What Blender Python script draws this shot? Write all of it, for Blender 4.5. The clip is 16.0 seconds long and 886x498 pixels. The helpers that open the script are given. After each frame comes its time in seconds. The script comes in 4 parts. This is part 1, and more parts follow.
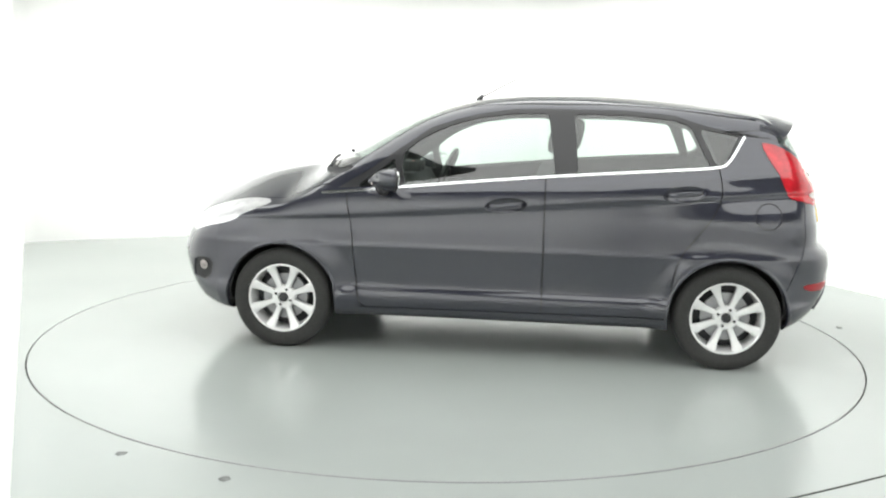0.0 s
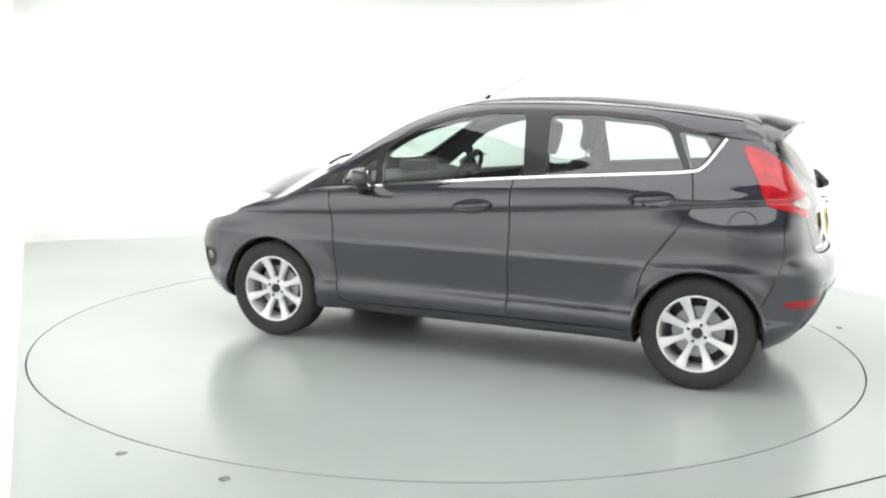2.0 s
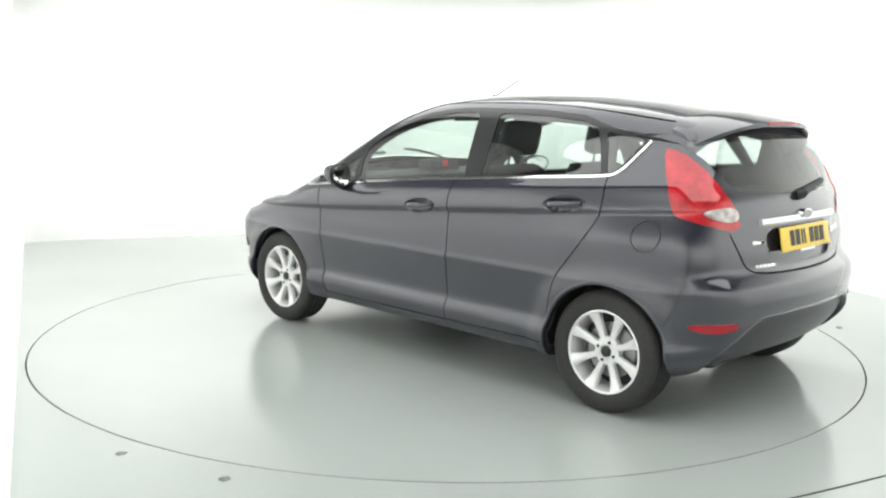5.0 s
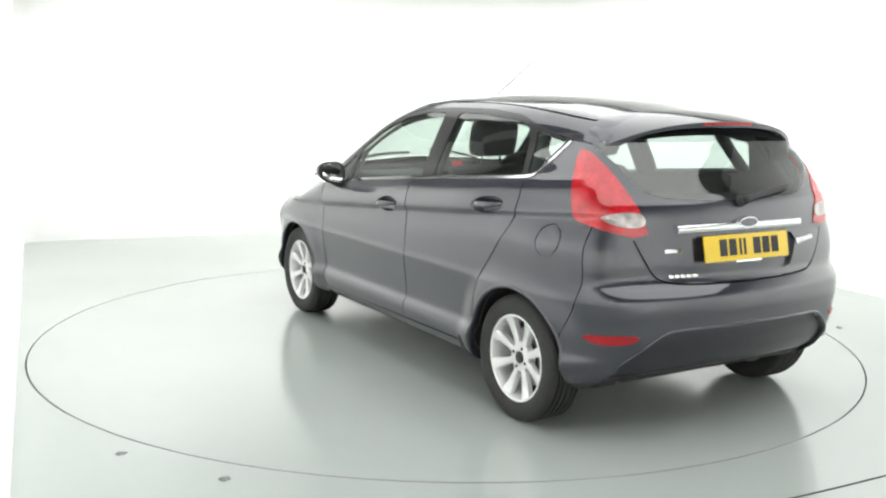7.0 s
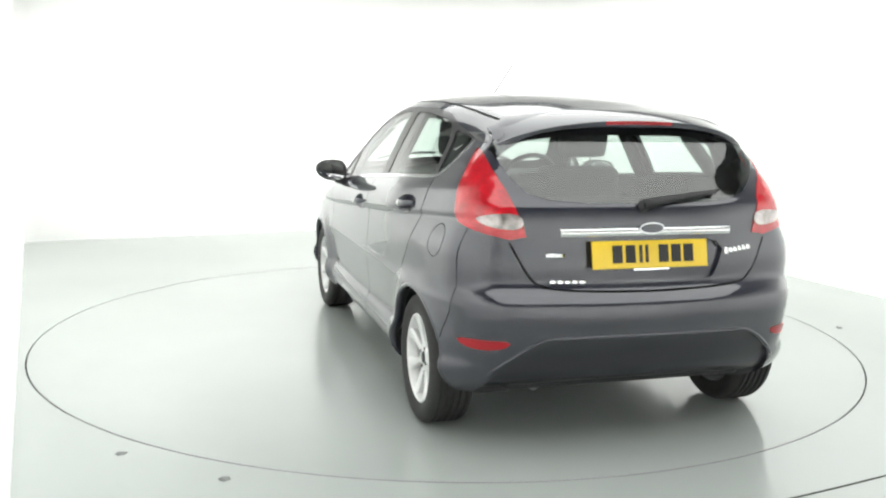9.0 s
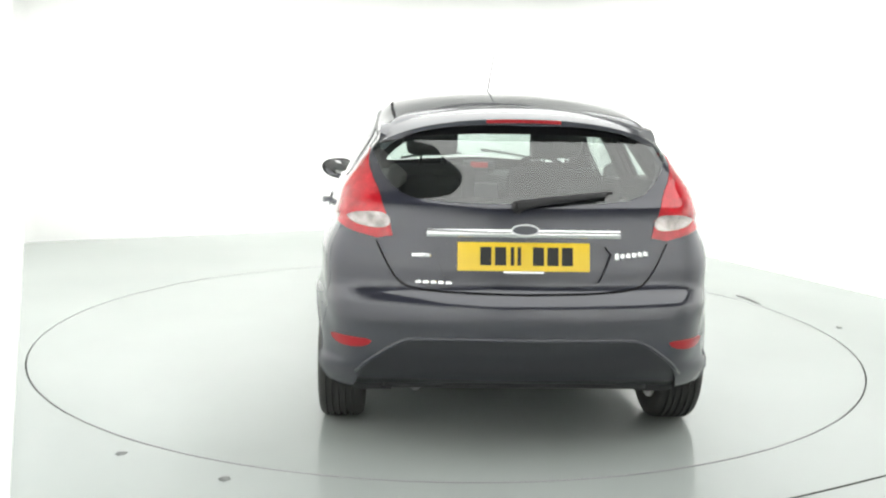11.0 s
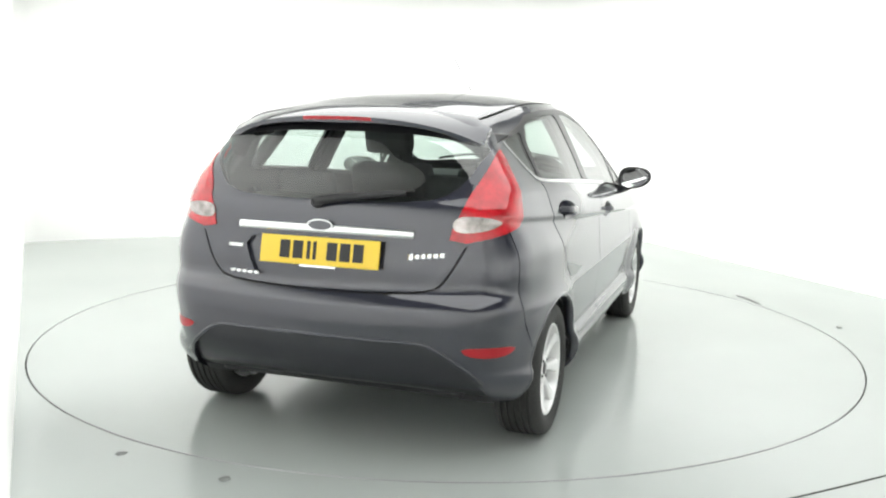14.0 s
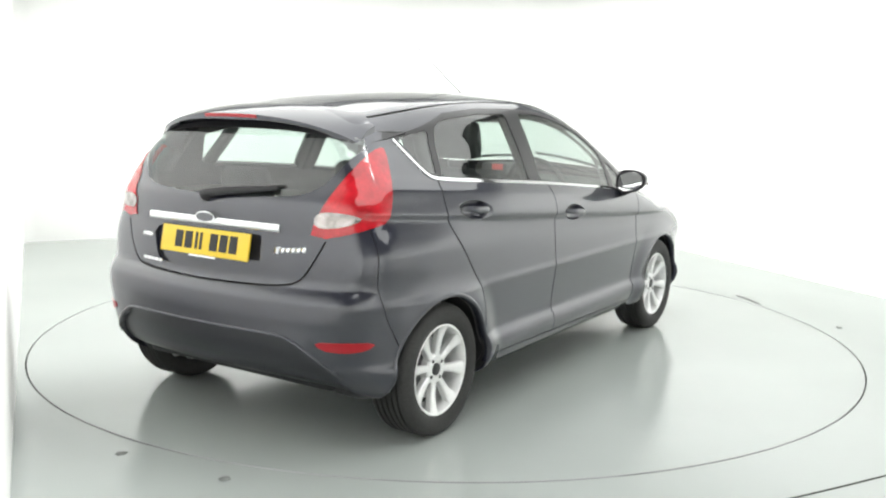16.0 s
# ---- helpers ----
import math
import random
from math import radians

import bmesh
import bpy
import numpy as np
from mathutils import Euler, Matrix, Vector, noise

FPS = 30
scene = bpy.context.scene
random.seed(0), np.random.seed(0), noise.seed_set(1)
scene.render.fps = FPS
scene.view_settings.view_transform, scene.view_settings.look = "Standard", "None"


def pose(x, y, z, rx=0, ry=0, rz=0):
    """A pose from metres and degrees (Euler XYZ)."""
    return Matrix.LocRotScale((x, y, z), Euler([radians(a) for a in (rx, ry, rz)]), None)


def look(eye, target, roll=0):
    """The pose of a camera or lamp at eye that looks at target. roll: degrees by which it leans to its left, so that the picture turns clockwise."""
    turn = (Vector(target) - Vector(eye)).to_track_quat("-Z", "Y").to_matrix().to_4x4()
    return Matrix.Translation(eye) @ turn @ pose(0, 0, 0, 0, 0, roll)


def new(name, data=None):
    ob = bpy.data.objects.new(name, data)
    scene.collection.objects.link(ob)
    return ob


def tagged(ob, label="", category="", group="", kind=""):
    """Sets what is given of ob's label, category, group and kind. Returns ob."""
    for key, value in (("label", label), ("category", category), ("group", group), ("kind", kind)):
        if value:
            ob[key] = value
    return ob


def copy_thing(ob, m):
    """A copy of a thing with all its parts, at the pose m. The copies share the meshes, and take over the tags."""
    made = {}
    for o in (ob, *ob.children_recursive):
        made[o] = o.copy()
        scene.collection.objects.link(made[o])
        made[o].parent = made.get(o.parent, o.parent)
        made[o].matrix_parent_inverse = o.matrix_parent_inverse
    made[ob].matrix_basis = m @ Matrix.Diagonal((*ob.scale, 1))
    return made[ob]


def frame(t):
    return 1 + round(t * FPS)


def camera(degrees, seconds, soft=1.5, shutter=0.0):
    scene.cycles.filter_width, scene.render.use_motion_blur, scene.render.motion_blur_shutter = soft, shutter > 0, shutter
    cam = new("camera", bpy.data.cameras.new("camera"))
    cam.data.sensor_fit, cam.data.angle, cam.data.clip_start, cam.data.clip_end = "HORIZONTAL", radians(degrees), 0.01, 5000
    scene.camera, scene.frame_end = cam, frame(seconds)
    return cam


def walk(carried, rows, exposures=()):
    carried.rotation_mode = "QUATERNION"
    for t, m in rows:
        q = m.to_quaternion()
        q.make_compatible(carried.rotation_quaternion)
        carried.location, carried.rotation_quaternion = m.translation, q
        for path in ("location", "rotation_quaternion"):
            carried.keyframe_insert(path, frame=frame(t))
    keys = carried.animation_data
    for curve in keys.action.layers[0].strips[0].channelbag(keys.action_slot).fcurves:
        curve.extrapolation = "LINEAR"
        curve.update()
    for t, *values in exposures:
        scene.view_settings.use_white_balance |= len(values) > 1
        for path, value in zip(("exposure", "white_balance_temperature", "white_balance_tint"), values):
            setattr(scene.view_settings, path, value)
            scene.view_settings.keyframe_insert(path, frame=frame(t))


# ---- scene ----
cam = camera(50.287, 16.0, soft=2.2)
# a camera fixed low in the corner of the studio
EYE = Vector((0.0, -5.8249, 1.4233))
PAN, TILT, LEAN = radians(-0.277), radians(-8.881), 1.088
AIM = EYE + Vector((math.sin(PAN) * math.cos(TILT), math.cos(PAN) * math.cos(TILT), math.sin(TILT)))
STAND = look(EYE, AIM, LEAN)
walk(cam, [(0.0, STAND), (16.0, STAND)], exposures=[(0.0, 0.0), (16.0, 0.0)])

# ---- light ----
world = bpy.data.worlds.new("studio_world")
scene.world = world
world.use_nodes = True
world.node_tree.nodes["Background"].inputs[0].default_value = (0.9, 0.95, 1.0, 1)
world.node_tree.nodes["Background"].inputs[1].default_value = 0.02


# ---- materials ----
def material(name, color, rough=0.5, metal=0.0, coat=0.0, coat_rough=0.05, grain=0.0, grain_size=60.0, bump=0.0, bump_size=200.0,
             wear=0.0, wear_size=3.0, spec=0.5, rough_var=0.0, emit=None, strength=0.0):
    """A surface with fine grain, broad wear and relief."""
    mat = bpy.data.materials.new(name)
    mat.use_nodes = True
    nt = mat.node_tree
    b = nt.nodes["Principled BSDF"]
    b.inputs["Roughness"].default_value = rough
    b.inputs["Metallic"].default_value = metal
    b.inputs["Coat Weight"].default_value = coat
    b.inputs["Coat Roughness"].default_value = coat_rough
    b.inputs["Coat IOR"].default_value = 1.8
    b.inputs["Specular IOR Level"].default_value = spec
    b.inputs["Base Color"].default_value = (*color, 1)
    if emit:
        b.inputs["Emission Color"].default_value = (*emit, 1)
        b.inputs["Emission Strength"].default_value = strength
    co = nt.nodes.new("ShaderNodeTexCoord").outputs["Object"]

    def tex(scale, detail=4.0):
        n = nt.nodes.new("ShaderNodeTexNoise")
        n.inputs["Scale"].default_value, n.inputs["Detail"].default_value = scale, detail
        nt.links.new(co, n.inputs["Vector"])
        return n.outputs["Fac"]

    def ranged(fac, lo, hi):
        n = nt.nodes.new("ShaderNodeMapRange")
        n.inputs["From Min"].default_value, n.inputs["From Max"].default_value = 0.3, 0.7
        n.inputs["To Min"].default_value, n.inputs["To Max"].default_value = lo, hi
        nt.links.new(fac, n.inputs["Value"])
        return n.outputs["Result"]

    last = None
    for amount, size in ((grain, grain_size), (wear, wear_size)):
        if amount:
            m = nt.nodes.new("ShaderNodeMix")
            m.data_type, m.blend_type = "RGBA", "MULTIPLY"
            m.inputs["Factor"].default_value = 1.0
            shade = ranged(tex(size), 1 - amount, 1 + amount)
            g = nt.nodes.new("ShaderNodeCombineColor")
            for i in range(3):
                nt.links.new(shade, g.inputs[i])
            if last is None:
                m.inputs["A"].default_value = (*color, 1)
            else:
                nt.links.new(last, m.inputs["A"])
            nt.links.new(g.outputs[0], m.inputs["B"])
            last = m.outputs["Result"]
    if last is not None:
        nt.links.new(last, b.inputs["Base Color"])
    if rough_var:
        nt.links.new(ranged(tex(wear_size * 1.7), max(rough - rough_var, 0.02), rough + rough_var), b.inputs["Roughness"])
    if bump:
        n = nt.nodes.new("ShaderNodeBump")
        n.inputs["Strength"].default_value, n.inputs["Distance"].default_value = bump, 0.002
        nt.links.new(tex(bump_size), n.inputs["Height"])
        nt.links.new(n.outputs["Normal"], b.inputs["Normal"])
    return mat


def glass_material(name, tint, base=0.06, rough=0.0):
    """A thin tinted pane: clear through, with gloss by Fresnel."""
    mat = bpy.data.materials.new(name)
    mat.use_nodes = True
    nt = mat.node_tree
    nt.nodes.remove(nt.nodes["Principled BSDF"])
    out = nt.nodes["Material Output"]
    clear, gloss = nt.nodes.new("ShaderNodeBsdfTransparent"), nt.nodes.new("ShaderNodeBsdfGlossy")
    clear.inputs[0].default_value = (*tint, 1)
    gloss.inputs["Roughness"].default_value = rough
    lw, mix = nt.nodes.new("ShaderNodeLayerWeight"), nt.nodes.new("ShaderNodeMixShader")
    lw.inputs[0].default_value = 0.5
    power, ramp = nt.nodes.new("ShaderNodeMath"), nt.nodes.new("ShaderNodeMapRange")
    power.operation = "POWER"
    power.inputs[1].default_value = 5.0
    nt.links.new(lw.outputs["Facing"], power.inputs[0])
    nt.links.new(power.outputs[0], ramp.inputs["Value"])
    ramp.inputs["To Min"].default_value = base
    nt.links.new(ramp.outputs[0], mix.inputs[0])
    nt.links.new(clear.outputs[0], mix.inputs[1])
    nt.links.new(gloss.outputs[0], mix.inputs[2])
    nt.links.new(mix.outputs[0], out.inputs[0])
    return mat


WALL = material("white_studio_paint", (0.82, 0.82, 0.805), 0.6, grain=0.01, wear=0.015, wear_size=0.6, bump=0.05, bump_size=90)
CEILING = material("grey_ceiling_paint", (0.12, 0.12, 0.12), 0.8, grain=0.05, wear=0.05, wear_size=0.8)
FLOOR = material("grey_green_resin_floor", (0.40, 0.43, 0.412), 0.2, grain=0.02, grain_size=180, wear=0.03, wear_size=0.9, bump=0.02, bump_size=25)
DISC = material("grey_green_resin_turntable", (0.40, 0.43, 0.412), 0.17, grain=0.02, grain_size=180, wear=0.03, wear_size=1.1, bump=0.02, bump_size=25)
GROOVE = material("dark_joint", (0.03, 0.035, 0.03), 0.7, grain=0.2)
SCUFF = material("dark_floor_scuff", (0.17, 0.18, 0.175), 0.5, grain=0.25, grain_size=40)
PAINT = material("dark_grey_metallic_paint", (0.025, 0.0265, 0.040), 0.36, metal=0.35, coat=1.0, coat_rough=0.012, spec=0.12, grain=0.10, grain_size=900, wear=0.03, wear_size=2.0)
PLASTIC = material("black_grained_plastic", (0.02, 0.02, 0.022), 0.55, grain=0.15, bump=0.25, bump_size=500)
VALANCE = material("dark_grey_bumper_insert", (0.02, 0.021, 0.027), 0.42, metal=0.2, coat=0.35, coat_rough=0.22, spec=0.25, grain=0.08, grain_size=600)
GLOSSBLACK = material("gloss_black_trim", (0.012, 0.012, 0.014), 0.35, coat=0.15, grain=0.05)
# near-black for the shade inside panel gaps; also the black roof moulding
SHADOWGAP = material("gap_shade_and_moulding_black", (0.006, 0.006, 0.007), 0.8, grain=0.1)
CHROME = material("bright_chrome", (0.78, 0.79, 0.80), 0.10, metal=1.0, grain=0.02, wear=0.02)
ALLOY = material("silver_alloy", (0.82, 0.82, 0.82), 0.32, metal=0.35, coat=0.5, grain=0.03, wear=0.05, wear_size=9)
STEEL = material("brake_steel", (0.35, 0.35, 0.36), 0.4, metal=0.9, grain=0.1, grain_size=200)
RUBBER = material("tyre_rubber", (0.03, 0.03, 0.029), 0.75, grain=0.2, grain_size=120, bump=0.3, bump_size=300)
REDLENS = material("red_lamp_lens", (0.46, 0.009, 0.018), 0.12, coat=0.45, grain=0.08, grain_size=60, wear=0.22, wear_size=15)
REDREFLECTOR = material("red_reflector", (0.36, 0.006, 0.014), 0.3, coat=0.2, spec=0.3, grain=0.2, grain_size=300)
CLEARLENS = material("clear_lamp_lens", (0.34, 0.31, 0.30), 0.12, metal=0.9, coat=0.3, grain=0.06, grain_size=25, wear=0.45, wear_size=26)
HEADLENS = material("headlamp_lens", (0.85, 0.85, 0.86), 0.14, metal=0.3, coat=1.0, grain=0.1, grain_size=40, wear=0.15, wear_size=14)
YELLOW = material("yellow_reflective_plate", (0.80, 0.55, 0.02), 0.4, coat=0.3, grain=0.03, grain_size=300)
INK = material("black_ink", (0.015, 0.015, 0.015), 0.5, grain=0.1)
BADGEBLUE = material("dark_blue_enamel", (0.015, 0.02, 0.04), 0.2, coat=1.0, grain=0.05)
TRIM = material("dark_interior_trim", (0.06, 0.06, 0.062), 0.7, grain=0.06, bump=0.03, bump_size=150)
HEADLINER = material("grey_headliner", (0.30, 0.30, 0.29), 0.9, grain=0.05)
FABRIC = material("charcoal_seat_fabric", (0.075, 0.076, 0.08), 0.9, grain=0.08, grain_size=500)
DASHLIGHT = material("red_dashboard_display", (0.3, 0.02, 0.02), 0.3, grain=0.1, emit=(1.0, 0.08, 0.06), strength=0.35)
MIRROR = material("mirror_silver", (0.9, 0.9, 0.9), 0.02, metal=1.0)
GLASS = glass_material("green_tinted_glass", (0.76, 0.84, 0.80), base=0.14)
REARGLASS = glass_material("tinted_rear_glass", (0.68, 0.75, 0.72), base=0.14)


def part(name, bm, mat, parent=None, label="", smooth=True, angle=None):
    """Link a bmesh as one mesh object under a thing or a part."""
    me = bpy.data.meshes.new(name)
    bm.to_mesh(me)
    bm.free()
    for m in (mat if isinstance(mat, (list, tuple)) else [mat]):
        me.materials.append(m)
    me.shade_smooth() if smooth else me.shade_flat()
    if smooth and angle:
        me.set_sharp_from_angle(angle=radians(angle))
    ob = new(name, me)
    if parent:
        ob.parent = parent
    if label:
        ob["label"] = label
    return ob


def add_box(bm, cx, cy, cz, sx, sy, sz, bevel=0.0, m=None):
    made = bmesh.ops.create_cube(bm, size=1.0)["verts"]
    bmesh.ops.scale(bm, vec=(sx, sy, sz), verts=made)
    if bevel:
        edges = list({e for v in made for e in v.link_edges})
        made = bmesh.ops.bevel(bm, geom=edges, offset=bevel, segments=2, affect="EDGES", profile=0.6)["verts"]
        made = list({v for f in bm.faces for v in f.verts if v in set(made)} | set(made))
    mm = Matrix.Translation((cx, cy, cz)) @ (m or Matrix.Identity(4))
    bmesh.ops.transform(bm, matrix=mm, verts=[v for v in made if v.is_valid])
    return made


def add_ring_tube(bm, points, radius, sides=10, closed=False):
    """A round bar along points."""
    rings = []
    n = len(points)
    for i, q in enumerate(points):
        a = points[(i - 1) % n] if (closed or i > 0) else q
        b = points[(i + 1) % n] if (closed or i < n - 1) else q
        d = (Vector(b) - Vector(a)).normalized()
        u = d.orthogonal().normalized() if abs(d.z) > 0.95 else d.cross(Vector((0, 0, 1))).normalized()
        w = d.cross(u)
        r = radius[i] if isinstance(radius, (list, tuple)) else radius
        rings.append([bm.verts.new(Vector(q) + (u * math.cos(k * math.tau / sides) + w * math.sin(k * math.tau / sides)) * r) for k in range(sides)])
    for i in range(n if closed else n - 1):
        p, q = rings[i], rings[(i + 1) % n]
        for k in range(sides):
            bm.faces.new((p[k], p[(k + 1) % sides], q[(k + 1) % sides], q[k]))
    if not closed:
        bm.faces.new(rings[0][::-1])
        bm.faces.new(rings[-1])
    return bm


def lathe(bm, profile, sides=48, closed=False):
    """Turn a profile of (radius, y) round the y axis."""
    rings = []
    for k in range(sides):
        a = k * math.tau / sides
        rings.append([bm.verts.new((r * math.cos(a), y, r * math.sin(a))) for r, y in profile])
    n = len(profile)
    for k in range(sides):
        p, q = rings[k], rings[(k + 1) % sides]
        for i in range(n if closed else n - 1):
            j = (i + 1) % n
            bm.faces.new((p[i], p[j], q[j], q[i]))
    return bm


# ---- the studio ----
CORNERS = [(-4.09, 3.16), (1.286, 5.848), (6.06, -4.76), (0.52, -7.35)]


def room_line():
    """The room's outline with the two far corners swept round."""
    out = []
    n = len(CORNERS)
    for i, r in enumerate((0.12, 1.6, 1.2, 0.1)):
        p, a, b = Vector(CORNERS[i]), Vector(CORNERS[i - 1]), Vector(CORNERS[(i + 1) % n])
        u, v = (a - p).normalized(), (b - p).normalized()
        for k in range(13):
            t = k / 12
            out.append(tuple(p + u * r * (1 - t) ** 2 + v * r * t ** 2))
    return out


ROOM = room_line()
TALL = 3.3
RING = (0.0, 0.0, 2.4396)


def studio_walls():
    """One continuous white wall round the room, and the grey ceiling."""
    bm = bmesh.new()
    n = len(ROOM)
    mid = Vector((0.8, -0.5))
    loops = []
    for grow, z in ((0.0, 0.0), (0.0, TALL), (0.12, TALL), (0.12, 0.0)):
        loops.append([bm.verts.new((*(Vector(q) + (Vector(q) - mid).normalized() * grow), z)) for q in ROOM])
    for p, q in zip(loops, loops[1:] + loops[:1]):
        for k in range(n):
            bm.faces.new((p[k], p[(k + 1) % n], q[(k + 1) % n], q[k]))
    bmesh.ops.recalc_face_normals(bm, faces=bm.faces)
    tagged(part("wall_studio", bm, WALL, angle=30), "smooth white studio wall with swept corners", "wall", kind="structure")
    # unseen ceiling, kept dark so that the car mirrors little from above
    bm = bmesh.new()
    bm.faces.new([bm.verts.new((x, y, TALL)) for x, y in ROOM])
    top = bmesh.ops.extrude_face_region(bm, geom=bm.faces[:])["geom"]
    bmesh.ops.translate(bm, vec=(0, 0, 0.1), verts=[v for v in top if isinstance(v, bmesh.types.BMVert)])
    bmesh.ops.recalc_face_normals(bm, faces=bm.faces)
    tagged(part("ceiling", bm, CEILING, smooth=False), "plain grey studio ceiling, out of view", "ceiling", kind="structure")


def studio_floor():
    """The resin floor with a round opening, and the joint round the turntable."""
    cx, cy, r = RING
    bm = bmesh.new()
    inner, outer = [], []
    n = 192
    for k in range(n):
        a = k * math.tau / n
        d = Vector((math.cos(a), math.sin(a)))
        inner.append(bm.verts.new((cx + d.x * r, cy + d.y * r, 0)))
        best = 99
        for i in range(len(ROOM)):
            p, q = Vector(ROOM[i]), Vector(ROOM[(i + 1) % len(ROOM)])
            e = q - p
            den = d.x * e.y - d.y * e.x
            if abs(den) > 1e-9:
                w = p - Vector((cx, cy))
                s, t = (w.x * e.y - w.y * e.x) / den, (w.x * d.y - w.y * d.x) / den
                if s > 0 and -1e-6 <= t <= 1 + 1e-6:
                    best = min(best, s)
        outer.append(bm.verts.new((cx + d.x * (best + 0.05), cy + d.y * (best + 0.05), 0)))
    down = [bm.verts.new((v.co.x, v.co.y, -0.06)) for v in inner]
    for k in range(n):
        j = (k + 1) % n
        bm.faces.new((inner[k], outer[k], outer[j], inner[j]))
        bm.faces.new((inner[k], inner[j], down[j], down[k]))
    bm.normal_update()
    tagged(part("floor", bm, FLOOR, smooth=False), "glossy pale grey-green resin studio floor", "floor", kind="structure")
    bm = bmesh.new()
    lathe(bm, [(r + 0.02, -0.05), (r - 0.06, -0.05)], n)
    bmesh.ops.transform(bm, matrix=pose(cx, cy, 0) @ pose(0, 0, 0, 90), verts=bm.verts)
    for v in bm.verts:
        v.co.z = -0.02
    tagged(part("turntable_joint", bm, GROOVE, smooth=False), "thin dark joint round the turntable", "floor joint", kind="structure")


def turntable():
    cx, cy, r = RING
    bm = bmesh.new()
    prof = [(0.0, 0.0), (r * 0.5, 0.0), (r - 0.011, 0.0), (r - 0.008, -0.003), (r - 0.008, -0.05)]
    rings = []
    n = 192
    mid = bm.verts.new((0, 0, 0))
    for q, z in prof[1:]:
        rings.append([bm.verts.new((q * math.cos(k * math.tau / n), q * math.sin(k * math.tau / n), z)) for k in range(n)])
    for k in range(n):
        j = (k + 1) % n
        bm.faces.new((mid, rings[0][k], rings[0][j]))
        for p, q in zip(rings, rings[1:]):
            bm.faces.new((p[k], q[k], q[j], p[j]))
    ob = part("turntable", bm, DISC, smooth=False)
    bm = bmesh.new()
    rows = []
    for q, z in ((r - 0.0115, 0.0), (r - 0.0105, 0.0012), (r - 0.0085, 0.0012), (r - 0.0075, -0.004)):
        rows.append([bm.verts.new((q * math.cos(k * math.tau / n), q * math.sin(k * math.tau / n), z)) for k in range(n)])
    for p, q in zip(rows, rows[1:]):
        for k in range(n):
            bm.faces.new((p[k], q[k], q[(k + 1) % n], p[(k + 1) % n]))
    part("edge_ring", bm, STEEL, ob, "thin worn metal edge ring")
    return tagged(ob, "round grey-green turntable flush with the floor", "turntable")


studio_walls()
studio_floor()
table = turntable()
# unseen strip lamps, added to brighten the white walls; the walls light the car
def unseen_wall_lights():
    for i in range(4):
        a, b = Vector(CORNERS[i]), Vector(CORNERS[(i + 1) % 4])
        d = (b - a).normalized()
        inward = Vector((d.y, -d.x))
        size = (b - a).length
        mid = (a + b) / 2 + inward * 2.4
        data = bpy.data.lights.new("unseen_wall_light", "AREA")
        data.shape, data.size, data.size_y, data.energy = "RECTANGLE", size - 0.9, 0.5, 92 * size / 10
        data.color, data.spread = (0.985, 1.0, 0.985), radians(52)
        ob = new("unseen_wall_light", data)
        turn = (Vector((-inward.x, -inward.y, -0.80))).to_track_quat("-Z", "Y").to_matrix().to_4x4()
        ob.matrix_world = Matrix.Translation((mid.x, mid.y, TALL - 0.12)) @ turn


unseen_wall_lights()
# an unseen broad, dim area lamp, added over the turntable to lift the floor
data = bpy.data.lights.new("unseen_overhead_light", "AREA")
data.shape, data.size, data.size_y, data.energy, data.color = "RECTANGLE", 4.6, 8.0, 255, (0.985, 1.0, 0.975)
new("unseen_overhead_light", data).matrix_world = pose(0.75, -0.25, TALL - 0.05, 0, 0, 23.5)


# ---- the car: its body as one smooth form ----
def curve(xs, ys):
    """A smooth monotone curve through the knots."""
    xs, ys = np.array(xs, float), np.array(ys, float)
    h = np.diff(xs)
    d = np.diff(ys) / h
    m = np.zeros(len(xs))
    m[0], m[-1] = d[0], d[-1]
    ok = d[:-1] * d[1:] > 0
    w1, w2 = 2 * h[1:] + h[:-1], h[1:] + 2 * h[:-1]
    with np.errstate(divide="ignore", invalid="ignore"):
        m[1:-1] = np.where(ok, (w1 + w2) / (w1 / d[:-1] + w2 / d[1:]), 0)

    def at(x):
        x = np.clip(x, xs[0], xs[-1])
        i = np.clip(np.searchsorted(xs, x) - 1, 0, len(h) - 1)
        t = (x - xs[i]) / h[i]
        return (ys[i] * (1 + 2 * t) * (1 - t) ** 2 + h[i] * m[i] * t * (1 - t) ** 2
                + ys[i + 1] * t * t * (3 - 2 * t) + h[i] * m[i + 1] * t * t * (t - 1))
    return at


def step(a, b, x):
    t = np.clip((x - a) / (b - a), 0, 1)
    return t * t * (3 - 2 * t)


def smax(a, b, r):
    h = np.maximum(r - np.abs(a - b), 0) / r
    return np.maximum(a, b) + h * h * r / 4


